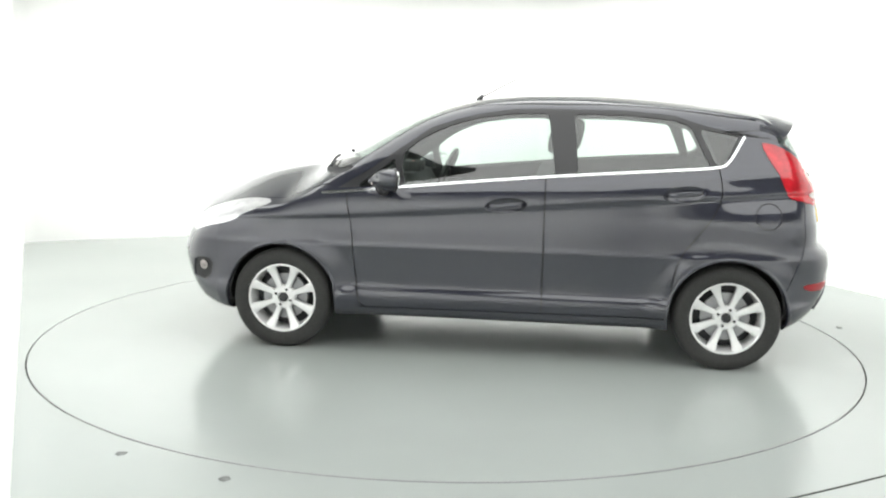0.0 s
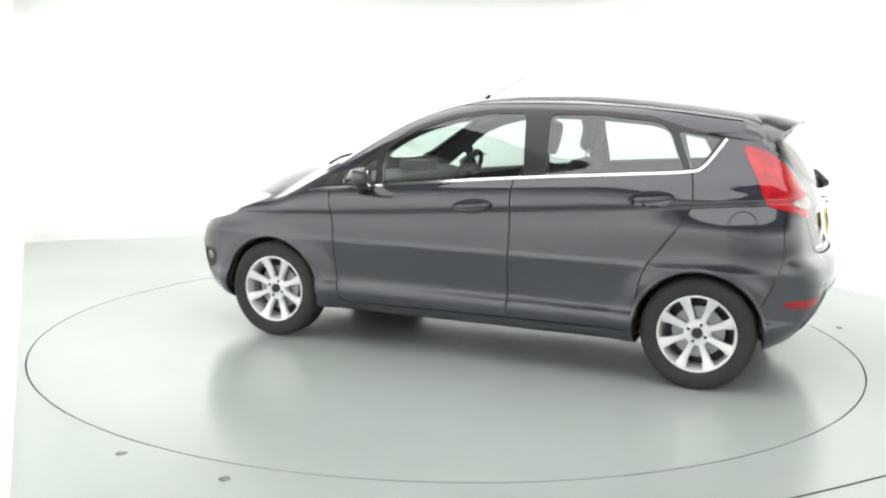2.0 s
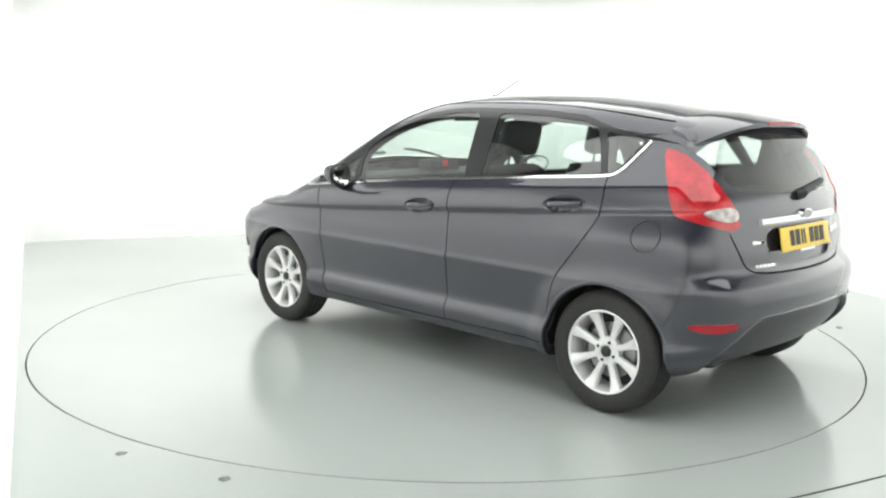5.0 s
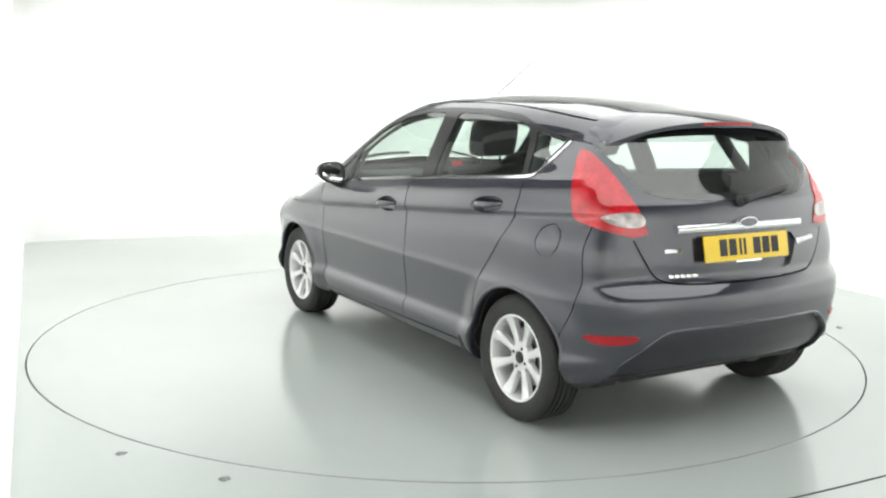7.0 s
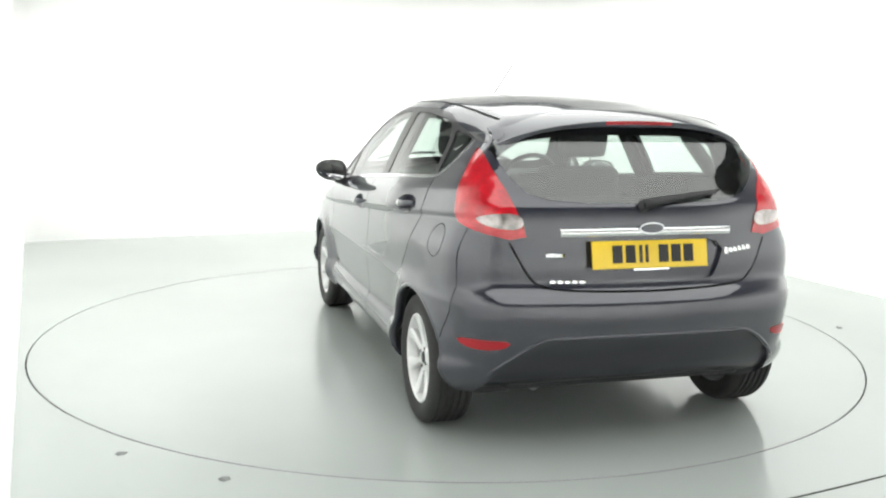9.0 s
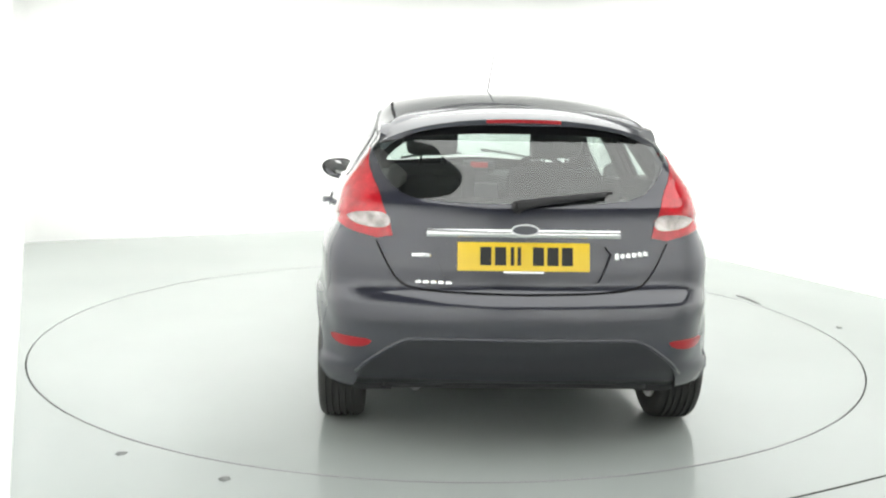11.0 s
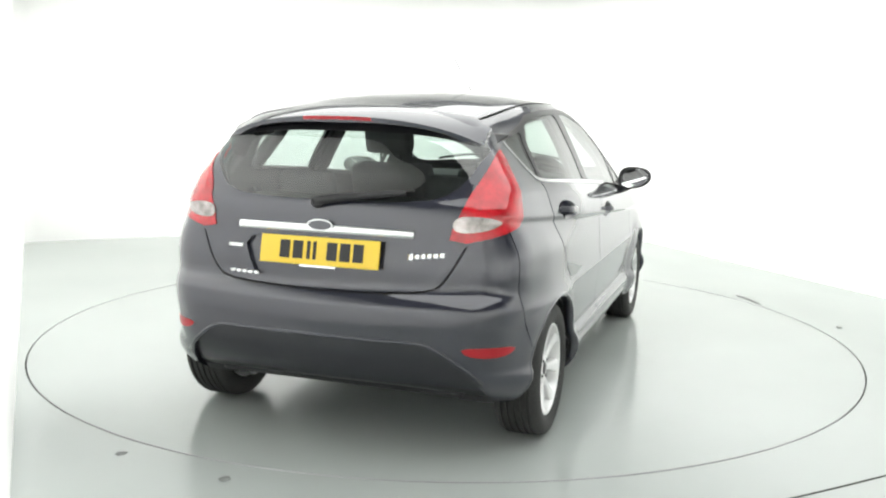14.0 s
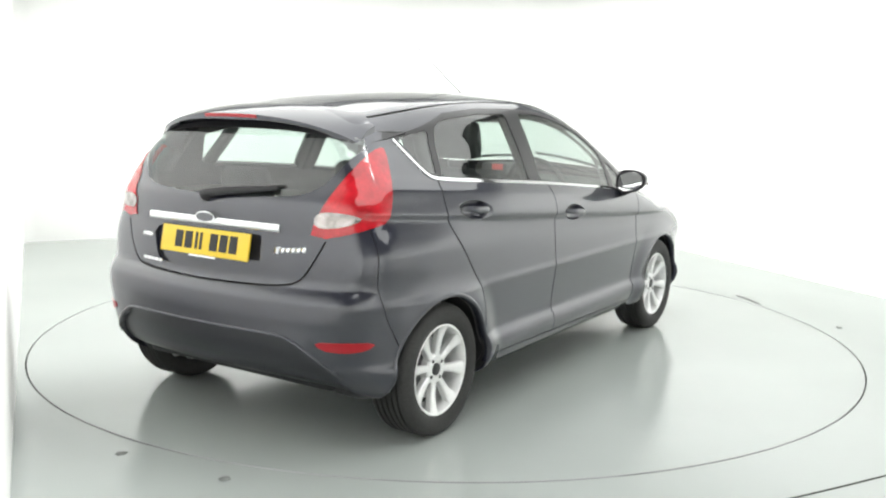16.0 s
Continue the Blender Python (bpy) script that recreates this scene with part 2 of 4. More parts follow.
# the body's lines, in metres: x forward from the middle of the wheelbase, y left, z up
TOP = curve([-1.75, -1.62, -1.51, -1.34, -1.03, -0.69, -0.44, -0.157, 0.09, 0.31, 0.53, 0.75, 0.975, 1.09, 1.16, 1.28, 1.5, 1.75, 1.9, 1.98, 2.04, 2.10],
            [1.32, 1.362, 1.385, 1.41, 1.447, 1.47, 1.477, 1.473, 1.455, 1.413, 1.342, 1.236, 1.112, 1.052, 1.028, 1.008, 0.968, 0.888, 0.815, 0.74, 0.64, 0.45])
WIDE = curve([0.14, 0.18, 0.22, 0.27, 0.325, 0.36, 0.385, 0.405, 0.47, 0.56, 0.598, 0.612, 0.622, 0.64, 0.66, 0.72, 0.80, 0.83, 0.858, 0.872, 0.90, 0.95, 0.985, 1.02, 1.10, 1.20, 1.30, 1.40, 1.5],
             [0.74, 0.775, 0.812, 0.842, 0.856, 0.849, 0.834, 0.832, 0.837, 0.848, 0.853, 0.8555, 0.8545, 0.8505, 0.849, 0.845, 0.8375, 0.836, 0.850, 0.8495, 0.845, 0.828, 0.803, 0.778, 0.740, 0.688, 0.632, 0.570, 0.50])
PLAN = curve([-2.0, -1.75, -1.5, -1.3, -1.0, -0.6, 0.0, 0.6, 1.1, 1.5, 1.8, 2.1],
             [0.86, 0.90, 0.955, 0.985, 0.998, 1.0, 1.0, 1.0, 0.995, 0.975, 0.93, 0.85])
REAR = curve([0.14, 0.22, 0.28, 0.36, 0.44, 0.53, 0.57, 0.63, 0.66, 0.69, 0.72, 0.76, 0.88, 0.96, 1.01, 1.05, 1.2, 1.33, 1.42, 1.5],
             [-1.62, -1.70, -1.775, -1.835, -1.865, -1.875, -1.88, -1.872, -1.850, -1.818, -1.808, -1.806, -1.786, -1.775, -1.762, -1.735, -1.655, -1.575, -1.50, -1.40])
FRONT = curve([0.14, 0.2, 0.26, 0.4, 0.55, 0.66, 0.75], [1.80, 1.88, 1.95, 2.02, 2.045, 2.04, 2.02])


def body(x, y, z):
    """Below zero inside the car's body."""
    y = np.abs(y)
    zz = z + 0.078 * x * step(0.62, 0.8, z)
    w = WIDE(zz) * PLAN(x)
    w = w * (1 - 0.075 * step(0.98, 1.2, zz) * step(-0.5, -1.4, x))
    w = w * (1 - 0.078 * step(0.80, 1.03, z) * step(-0.7, -1.38, x))
    for ax in (1.2445, -1.2445):
        r = np.hypot(x - ax, z - 0.288)
        w = w + 0.028 * step(0.47, 0.335, r) * step(0.75, 0.5, z)
    side = (y - w) * 0.97
    xs = x + 0.16 * y * y * step(0.1, 0.7, x)
    hood = step(1.0, 1.3, x)
    crown = 0.062 * (y / 0.6) ** 2.4 * (1 - hood) + hood * 0.125 * ((np.sqrt(y * y + 0.0025) - 0.05) / 0.55) ** 1.15
    top = (z - TOP(xs) + crown) * (1 - 0.25 * step(0.1, 0.6, x) * step(1.3, 1.0, x))
    rear = (REAR(z) + 0.075 * (y / 0.6) ** 2 - x) * (0.9 - 0.1 * step(1.0, 1.1, z))
    front = x - FRONT(z) + 0.19 * (y / 0.7) ** 2.2
    f = smax(side, top, 0.07)
    f = smax(f, rear, 0.10 + 0.06 * step(0.75, 0.6, z))
    f = smax(f, front, 0.16)
    return smax(f, 0.205 - z + 0.07 * step(-1.5, -1.8, x), 0.03)

REAR_X, FRONT_X, SPINE_Z = -1.12, 1.32, 0.70


def body_grid():
    """The left half of the body's skin: rays from a spine to the surface."""
    starts, ways = [], []
    for k in range(34):
        a = math.pi - (k / 34) * math.pi / 2
        starts.append(REAR_X), ways.append((math.cos(a), math.sin(a)))
    for k in range(141):
        starts.append(REAR_X + (FRONT_X - REAR_X) * k / 140), ways.append((0.0, 1.0))
    for k in range(1, 27):
        a = math.pi / 2 - (k / 26) * math.pi / 2
        starts.append(FRONT_X), ways.append((math.cos(a), math.sin(a)))
    rise = np.radians(np.concatenate([np.linspace(-48, 50, 186)[:-1], np.linspace(50, 90, 40)]))
    nu, nv = len(starts), len(rise)
    o = np.zeros((nu, nv, 3))
    o[..., 0], o[..., 2] = np.array(starts)[:, None], SPINE_Z
    d = np.zeros((nu, nv, 3))
    w = np.array(ways)
    d[..., 0], d[..., 1], d[..., 2] = w[:, :1] * np.cos(rise), w[:, 1:] * np.cos(rise), np.sin(rise)
    lo, hi = np.zeros((nu, nv)), np.full((nu, nv), 1.6)
    found = np.zeros((nu, nv), bool)
    for s in np.arange(0.1, 1.6, 0.02):
        q = o + d * s
        out = (body(q[..., 0], q[..., 1], q[..., 2]) > 0) & ~found
        hi[out] = s
        found |= out
        lo[~found] = s
    for _ in range(22):
        mid = (lo + hi) / 2
        q = o + d * mid[..., None]
        out = body(q[..., 0], q[..., 1], q[..., 2]) > 0
        hi[out], lo[~out] = mid[out], mid[~out]
    q = o + d * hi[..., None]
    q[:, -1, 1] = 0
    q[0, :, 1] = 0
    q[-1, :, 1] = 0
    return q


def normal_at(q):
    q = np.asarray(q, float)
    e = 0.002
    g = np.stack([body(*(q + np.eye(3)[i] * e).T) - body(*(q - np.eye(3)[i] * e).T) for i in range(3)], -1)
    return g / (np.linalg.norm(g, axis=-1, keepdims=True) + 1e-9)


# projections in which lines are cut: two axes of the flat view
VIEWS = {"side": ((1, 0, 0), (0, 0, 1)), "rear": ((0, 1, 0), (0, 0, 1)), "top": ((1, 0, 0), (0, 1, 0)),
         "quarter": ((0.70711, 0.70711, 0), (0, 0, 1))}


def rounded(points, times=2, closed=True):
    """Cut the corners of a line, so that it bends softly."""
    for _ in range(times):
        out = []
        n = len(points)
        for i in range(n if closed else n - 1):
            a, b = points[i], points[(i + 1) % n]
            out += [(a[0] * 0.75 + b[0] * 0.25, a[1] * 0.75 + b[1] * 0.25), (a[0] * 0.25 + b[0] * 0.75, a[1] * 0.25 + b[1] * 0.75)]
        points = out if closed else [points[0]] + out[1:-1] + [points[-1]]
    return points


def flat(view, co):
    u, v = VIEWS[view]
    return co[0] * u[0] + co[1] * u[1] + co[2] * u[2], co[0] * v[0] + co[1] * v[1] + co[2] * v[2]


def cut(bm, view, points, closed, where, reach=0.028):
    """Cut the skin along a line of the flat view; where() keeps to one side of the car."""
    u, v = (Vector(a) for a in VIEWS[view])
    xs, ys = [q[0] for q in points], [q[1] for q in points]
    near = []
    for f in bm.faces:
        c = f.calc_center_median()
        a, b = flat(view, c)
        if min(xs) - 0.06 < a < max(xs) + 0.06 and min(ys) - 0.06 < b < max(ys) + 0.06 and where(c):
            near.append(f)
    n = len(points)
    for i in range(n if closed else n - 1):
        p, q = Vector(points[i]), Vector(points[(i + 1) % n])
        d = q - p
        size = d.length
        if size < 1e-5:
            continue
        d /= size
        near = [f for f in near if f.is_valid]
        hit = []
        for f in near:
            w = Vector(flat(view, f.calc_center_median())) - p
            s = w.dot(d)
            if -reach < s < size + reach and abs(w.x * d.y - w.y * d.x) < reach * 1.3:
                hit.append(f)
        if not hit:
            continue
        geom = list({e for f in hit for e in f.edges}) + list({w for f in hit for w in f.verts}) + hit
        base = u * p.x + v * p.y
        no = u * (-d.y) + v * d.x
        res = bmesh.ops.bisect_plane(bm, geom=geom, dist=1e-5, plane_co=base, plane_no=no)
        near += [g for g in res["geom"] if isinstance(g, bmesh.types.BMFace)]
        near = list(dict.fromkeys(near))


BOXES = {}


def inside(points, a, b):
    key = id(points)
    if key not in BOXES:
        BOXES[key] = (min(q[0] for q in points), max(q[0] for q in points), min(q[1] for q in points), max(q[1] for q in points), points)
    box = BOXES[key]
    if a < box[0] or a > box[1] or b < box[2] or b > box[3]:
        return False
    res = False
    n = len(points)
    for i in range(n):
        (x1, y1), (x2, y2) = points[i], points[(i + 1) % n]
        if (y1 > b) != (y2 > b) and a < (x2 - x1) * (b - y1) / (y2 - y1) + x1:
            res = not res
    return res


def offset_line(points, w):
    out = []
    n = len(points)
    for i in range(n):
        a, b = Vector(points[max(i - 1, 0)]), Vector(points[min(i + 1, n - 1)])
        d = (b - a).normalized()
        out.append((points[i][0] - d.y * w, points[i][1] + d.x * w))
    return out


def band(points, w):
    """The outline of a strip of width w along a line."""
    return offset_line(points, w / 2) + offset_line(points, -w / 2)[::-1]


def ring_points(cx, cz, r, n=40, a0=0.0, a1=math.tau):
    return [(cx + r * math.cos(a0 + (a1 - a0) * k / n), cz + r * math.sin(a0 + (a1 - a0) * k / n)) for k in range(n)]


def on_side(c):
    return c.y > 0.42


def on_rear(c):
    return c.x < -1.35


def on_front(c):
    return c.x > 1.2


def on_top(c):
    return c.z > 0.9


AXLES = (1.2445, -1.2445)
ARCH = 0.322
CHROME_LINE = rounded([(1.02, 0.900), (0.68, 0.934), (0.163, 0.988), (-0.376, 1.037), (-0.858, 1.073), (-1.155, 1.093), (-1.220, 1.113), (-1.311, 1.262)], 2, False)
FRONT_WINDOW = [(0.54, 0.960), (0.565, 1.06), (0.56, 1.135), (0.50, 1.19), (0.40, 1.253), (0.28, 1.300), (0.15, 1.335), (-0.04, 1.363), (-0.22, 1.369), (-0.245, 1.355), (-0.293, 1.045), (-0.285, 1.040)]
FRONT_QUARTER = [(0.80, 0.940), (0.80, 0.955), (0.62, 1.095), (0.605, 1.09), (0.59, 0.965), (0.60, 0.957)]
REAR_WINDOW_SIDE = [(-0.405, 1.052), (-0.415, 1.07), (-0.39, 1.355), (-0.41, 1.369), (-0.66, 1.368), (-0.924, 1.345), (-1.00, 1.322), (-1.03, 1.295), (-1.117, 1.115), (-1.105, 1.103)]
QUARTER_GLASS = [(-1.075, 1.286), (-1.09, 1.296), (-1.267, 1.268), (-1.275, 1.255), (-1.202, 1.128), (-1.162, 1.112), (-1.150, 1.118)]
FRAME_TOP = [(0.93, 0.93), (0.75, 1.04), (0.60, 1.148), (0.42, 1.275), (0.28, 1.323), (0.15, 1.357), (-0.04, 1.386), (-0.25, 1.393), (-0.66, 1.392), (-0.93, 1.369), (-1.09, 1.318), (-1.304, 1.272)]
DAYLIGHT = FRAME_TOP + CHROME_LINE[::-1][:-6]
DOOR_FRONT = rounded([(0.868, 0.905), (0.828, 0.694), (0.82, 0.523), (0.79, 0.29), (0.76, 0.272)], 1, False)
DOOR_MID = [(-0.243, 1.022), (-0.242, 0.7), (-0.242, 0.272)]
DOOR_REAR = rounded([(-1.168, 1.09), (-1.190, 0.96), (-1.155, 0.86), (-1.06, 0.73), (-0.965, 0.61), (-0.935, 0.45), (-0.93, 0.30), (-0.905, 0.280)], 2, False)
DOOR_BASE = [(0.785, 0.266), (0.0, 0.272), (-0.93, 0.278)]
TAIL_LAMP = rounded([(-0.545, 1.228), (-0.532, 1.12), (-0.533, 1.03), (-0.552, 0.945), (-0.62, 0.928), (-0.862, 0.868), (-0.832, 0.975), (-0.727, 1.112), (-0.635, 1.200), (-0.575, 1.232)], 1)
TAIL_CLEAR = rounded([(-0.645, 0.962), (-0.72, 0.985), (-0.835, 0.985), (-0.846, 0.922), (-0.75, 0.925)], 2)
REAR_GLASS = rounded([(0.615, 1.255), (0.598, 1.20), (0.55, 1.11), (0.47, 1.046), (0.29, 1.028), (0.0, 1.026), (-0.2, 1.027), (-0.2, 1.345), (0.3, 1.345), (0.5, 1.315), (0.59, 1.29)], 1)
TAILGATE_GAP = rounded([(0.585, 0.872), (0.545, 0.79), (0.495, 0.712), (0.43, 0.688), (0.265, 0.680), (0.0, 0.677), (-0.06, 0.677)], 2, False)
HATCH_SIDE_GAP = [(0.575, 0.96), (0.63, 1.11), (0.655, 1.2), (0.64, 1.30)]
TAILGATE = TAILGATE_GAP[:-1] + [(-0.2, 0.677), (-0.2, 1.40), (0.62, 1.40), (0.66, 1.2), (0.57, 0.95)]
PLATE_WELL = rounded([(0.375, 0.892), (0.315, 0.735), (0.29, 0.712), (0.0, 0.708), (-0.2, 0.708), (-0.2, 0.892)], 2)
BUMPER_GAP = rounded([(-1.545, 0.455), (-1.60, 0.58), (-1.635, 0.70), (-1.62, 0.85), (-1.625, 0.94)], 2, False)
VALANCE_LINE = rounded([(0.64, 0.345), (0.60, 0.395), (0.475, 0.484), (0.40, 0.492), (0.0, 0.497), (-0.2, 0.497), (-0.2, 0.12), (0.72, 0.12), (0.66, 0.30)], 1)
REFLECTOR = rounded([(0.775, 0.480), (0.70, 0.487), (0.59, 0.487), (0.615, 0.456), (0.70, 0.443), (0.755, 0.450)], 1)
FUEL = ring_points(-1.43, 0.848, 0.066)
HEADLAMP = rounded([(1.30, 0.700), (1.45, 0.795), (1.64, 0.80), (1.80, 0.71), (1.875, 0.56), (1.84, 0.50), (1.70, 0.50), (1.52, 0.56)], 2)
BONNET_EDGE = rounded([(0.98, 0.74), (1.10, 0.705), (1.32, 0.67), (1.53, 0.545), (1.72, 0.48), (1.86, 0.46), (1.95, 0.30), (1.985, 0.0), (1.985, -0.1)], 2, False)
SCREEN = rounded([(1.075, -0.2), (1.075, 0.15), (1.05, 0.36), (0.985, 0.555), (0.90, 0.635), (0.80, 0.625), (0.55, 0.545), (0.36, 0.475), (0.325, 0.35), (0.315, 0.15), (0.315, -0.2)], 2)
COWL = rounded([(1.03, -0.2), (1.125, -0.2), (1.125, 0.2), (1.09, 0.42), (1.02, 0.60), (0.93, 0.70), (0.84, 0.70), (0.93, 0.60), (1.0, 0.40), (1.05, 0.2)], 1)
GRILLE = rounded([(0.0, 0.34), (0.38, 0.34), (0.50, 0.24), (0.40, 0.20), (-0.2, 0.20), (-0.2, 0.34)], 1)
FOG = ring_points(1.735, 0.455, 0.028, 16)
HANDLES = ((-0.03, 0.868), (-0.985, 0.958))


def dish_points(x, z):
    return [(x + 0.116 * math.cos(k * math.tau / 30), z - 0.002 + 0.042 * math.sin(k * math.tau / 30) - 0.010 * math.cos(k * math.tau / 30)) for k in range(30)]


DISHES = [dish_points(*q) for q in HANDLES]
ROOF_DITCH = rounded([(0.30, 0.49), (0.0, 0.525), (-0.5, 0.545), (-1.0, 0.54), (-1.38, 0.52)], 2, False)
FOG_WELL = rounded([(1.66, 0.50), (1.80, 0.50), (1.83, 0.41), (1.82, 0.37), (1.69, 0.37)], 1)

GAP = 0.0065
LINES = [("side", band(DOOR_FRONT, GAP), True, on_side), ("side", band(DOOR_MID, GAP), True, on_side), ("side", band(DOOR_REAR, GAP), True, on_side),
         ("side", band(DOOR_BASE, GAP), True, on_side), ("side", band(CHROME_LINE, 0.013), True, on_side), ("side", DAYLIGHT, True, on_side),
         ("side", FRONT_WINDOW, True, on_side), ("side", FRONT_QUARTER, True, on_side), ("side", REAR_WINDOW_SIDE, True, on_side),
         ("side", QUARTER_GLASS, True, on_side), ("side", FUEL, True, on_side), ("side", ring_points(-1.43, 0.848, 0.0705), True, on_side),
         ("side", ring_points(AXLES[0], 0.288, ARCH), True, lambda c: c.y > 0.3), ("side", ring_points(AXLES[1], 0.288, ARCH), True, lambda c: c.y > 0.3),
         ("side", band(BUMPER_GAP, 0.004), True, lambda c: c.y > 0.55),
         ("quarter", TAIL_LAMP, True, on_rear), ("quarter", TAIL_CLEAR, True, on_rear),
         ("rear", REAR_GLASS, True, on_rear), ("rear", band(TAILGATE_GAP, 0.008), True, on_rear), ("rear", band(HATCH_SIDE_GAP, 0.006), True, on_rear),
         ("rear", PLATE_WELL, True, on_rear), ("rear", VALANCE_LINE, True, on_rear), ("rear", REFLECTOR, True, on_rear),
         ("top", HEADLAMP, True, lambda c: c.x > 1.2 and c.z > 0.55), ("top", band(BONNET_EDGE, GAP), True, lambda c: c.x > 0.9 and c.z > 0.6),
         ("top", SCREEN, True, lambda c: c.z > 0.85), ("top", COWL, True, lambda c: c.z > 0.8 and c.x > 0.7), ("rear", GRILLE, True, lambda c: c.x > 1.6), ("side", FOG, True, lambda c: c.y > 0.5 and c.x > 1.4),
         ("side", FOG_WELL, True, lambda c: c.y > 0.5 and c.x > 1.4), ("top", band(ROOF_DITCH, 0.012), True, lambda c: c.z > 1.25)]
LINES += [("side", dish_points(*q), True, on_side) for q in HANDLES]
GAPS = [band(q, GAP) for q in (DOOR_FRONT, DOOR_MID, DOOR_REAR, DOOR_BASE)]
ROOF_BAND = band(ROOF_DITCH, 0.012)
CHROME_BAND, BUMPER_BAND, HATCH_BAND, HATCH_SIDE_BAND, BONNET_BAND = band(CHROME_LINE, 0.013), band(BUMPER_GAP, 0.004), band(TAILGATE_GAP, 0.008), band(HATCH_SIDE_GAP, 0.006), band(BONNET_EDGE, GAP)
FRONT_DOOR_AREA = DOOR_FRONT + [(-0.242, 0.275)] + [(-0.242, 1.03), (-0.25, 1.45), (0.3, 1.45), (0.93, 0.93)]
REAR_DOOR_AREA = [(-0.242, 1.45), (-0.242, 0.275)] + DOOR_REAR[::-1] + [(-1.12, 1.31), (-0.9, 1.45)]
BONNET_AREA = BONNET_EDGE + [(0.9, -0.1), (0.9, 0.74)]
BUMPER_AREA = BUMPER_GAP + [(-2.2, 0.94), (-2.2, 0.0), (-1.545, 0.0)]


def piece_of(c):
    """The name of the panel to which a spot of the skin belongs."""
    s, r, q, t = flat("side", c), flat("rear", c), flat("quarter", c), flat("top", c)
    if c.y > 0.3 and min(math.hypot(c.x - a, c.z - 0.288) for a in AXLES) < ARCH - 1e-4:
        return ""
    if c.z < 0.225 and c.y < 0.6 and abs(c.x) < 1.6:
        return "underside"
    if c.y > 0.42:
        if inside(CHROME_BAND, *s):
            return "chrome"
        for name, shape in (("front_window", FRONT_WINDOW), ("front_quarter", FRONT_QUARTER), ("rear_window", REAR_WINDOW_SIDE), ("quarter_glass", QUARTER_GLASS)):
            if inside(shape, *s):
                return name
        if inside(DAYLIGHT, *s):
            return "window_frame"
        if any(inside(g, *s) for g in GAPS):
            return "gap"
        d = math.hypot(c.x + 1.43, c.z - 0.848)
        if d < 0.0705:
            return "fuel_flap" if d < 0.0658 else "fuel_gap"
    if c.x < -1.35:
        if inside(TAIL_CLEAR, *q):
            return "tail_clear"
        if inside(TAIL_LAMP, *q):
            return "tail_lamp"
        if c.x < -1.49 and inside(REAR_GLASS, *r):
            return "rear_glass"
        if inside(HATCH_BAND, *r) or (c.x < -1.5 and inside(HATCH_SIDE_BAND, *r)):
            return "gap"
        if inside(REFLECTOR, *r):
            return "reflector"
        if c.y > 0.55 and inside(BUMPER_BAND, *s):
            return "gap"
        if inside(TAILGATE, *r) and c.x < -1.5:
            return "plate_well" if inside(PLATE_WELL, *r) else "tailgate"
        if inside(VALANCE_LINE, *r):
            return "valance"
        if (c.z < 0.72 and c.y < 0.6) or inside(BUMPER_AREA, *s):
            return "rear_bumper"
    if c.z > 1.25 and inside(ROOF_BAND, *t):
        return "gap"
    if c.y > 0.42 and c.z < 1.1:
        for k, q in enumerate(DISHES):
            if inside(q, *s):
                return "dish_front" if k == 0 else "dish_rear"
        if inside(FRONT_DOOR_AREA, *s):
            return "front_door"
        if inside(REAR_DOOR_AREA, *s):
            return "rear_door"
    if c.x > 1.2 and c.z > 0.55 and inside(HEADLAMP, *t):
        return "headlamp"
    if c.z > 0.85 and inside(SCREEN, *t):
        return "screen"
    if c.x > 0.7 and c.z > 0.8 and inside(COWL, *t):
        return "cowl"
    if c.x > 0.9 and c.z > 0.6:
        if inside(BONNET_BAND, *t):
            return "gap"
        if inside(BONNET_AREA, *t):
            return "bonnet"
    if c.x > 1.6 and inside(GRILLE, *r):
        return "grille"
    if c.x > 1.4 and c.y > 0.5 and inside(FOG, *s):
        return "fog"
    if c.x > 1.4 and c.y > 0.5 and inside(FOG_WELL, *s):
        return "fog_well"
    if c.x > 1.62:
        return "front_bumper"
    if c.z > 1.30 and c.y < 0.56:
        return "roof"
    return "body_side"


def cut_skin():
    """Build the skin strip by strip, cut every line into it and sort its faces by panel."""
    grid = body_grid()
    found, known, sorted_faces = [], {}, {}
    wide = 12
    for first in range(0, len(grid) - 1, wide):
        bm = bmesh.new()
        cols = [[bm.verts.new(q) for q in col] for col in grid[first:first + wide + 1]]
        for p, q in zip(cols, cols[1:]):
            for j in range(len(p) - 1):
                bm.faces.new((p[j], p[j + 1], q[j + 1], q[j]))
        bmesh.ops.remove_doubles(bm, verts=bm.verts, dist=0.0006)
        bmesh.ops.dissolve_degenerate(bm, edges=bm.edges, dist=0.0002)
        lo, hi = bm_limits(bm)
        for view, pts, closed, where in LINES:
            a, b = flat_limits(view, lo, hi)
            if min(q[0] for q in pts) < a[1] and max(q[0] for q in pts) > a[0] and min(q[1] for q in pts) < b[1] and max(q[1] for q in pts) > b[0]:
                cut(bm, view, pts, closed, where)
        for f in bm.faces:
            ids = []
            for v in f.verts:
                key = (round(v.co.x * 8000), round(v.co.y * 8000), round(v.co.z * 8000))
                if key not in known:
                    known[key] = len(found)
                    found.append(v.co.copy())
                if known[key] not in ids:
                    ids.append(known[key])
            if len(ids) > 2:
                sorted_faces.setdefault(piece_of(f.calc_center_median()), []).append(ids)
        bm.free()
    return found, sorted_faces


def bm_limits(bm):
    co = np.array([v.co for v in bm.verts])
    return co.min(0), co.max(0)


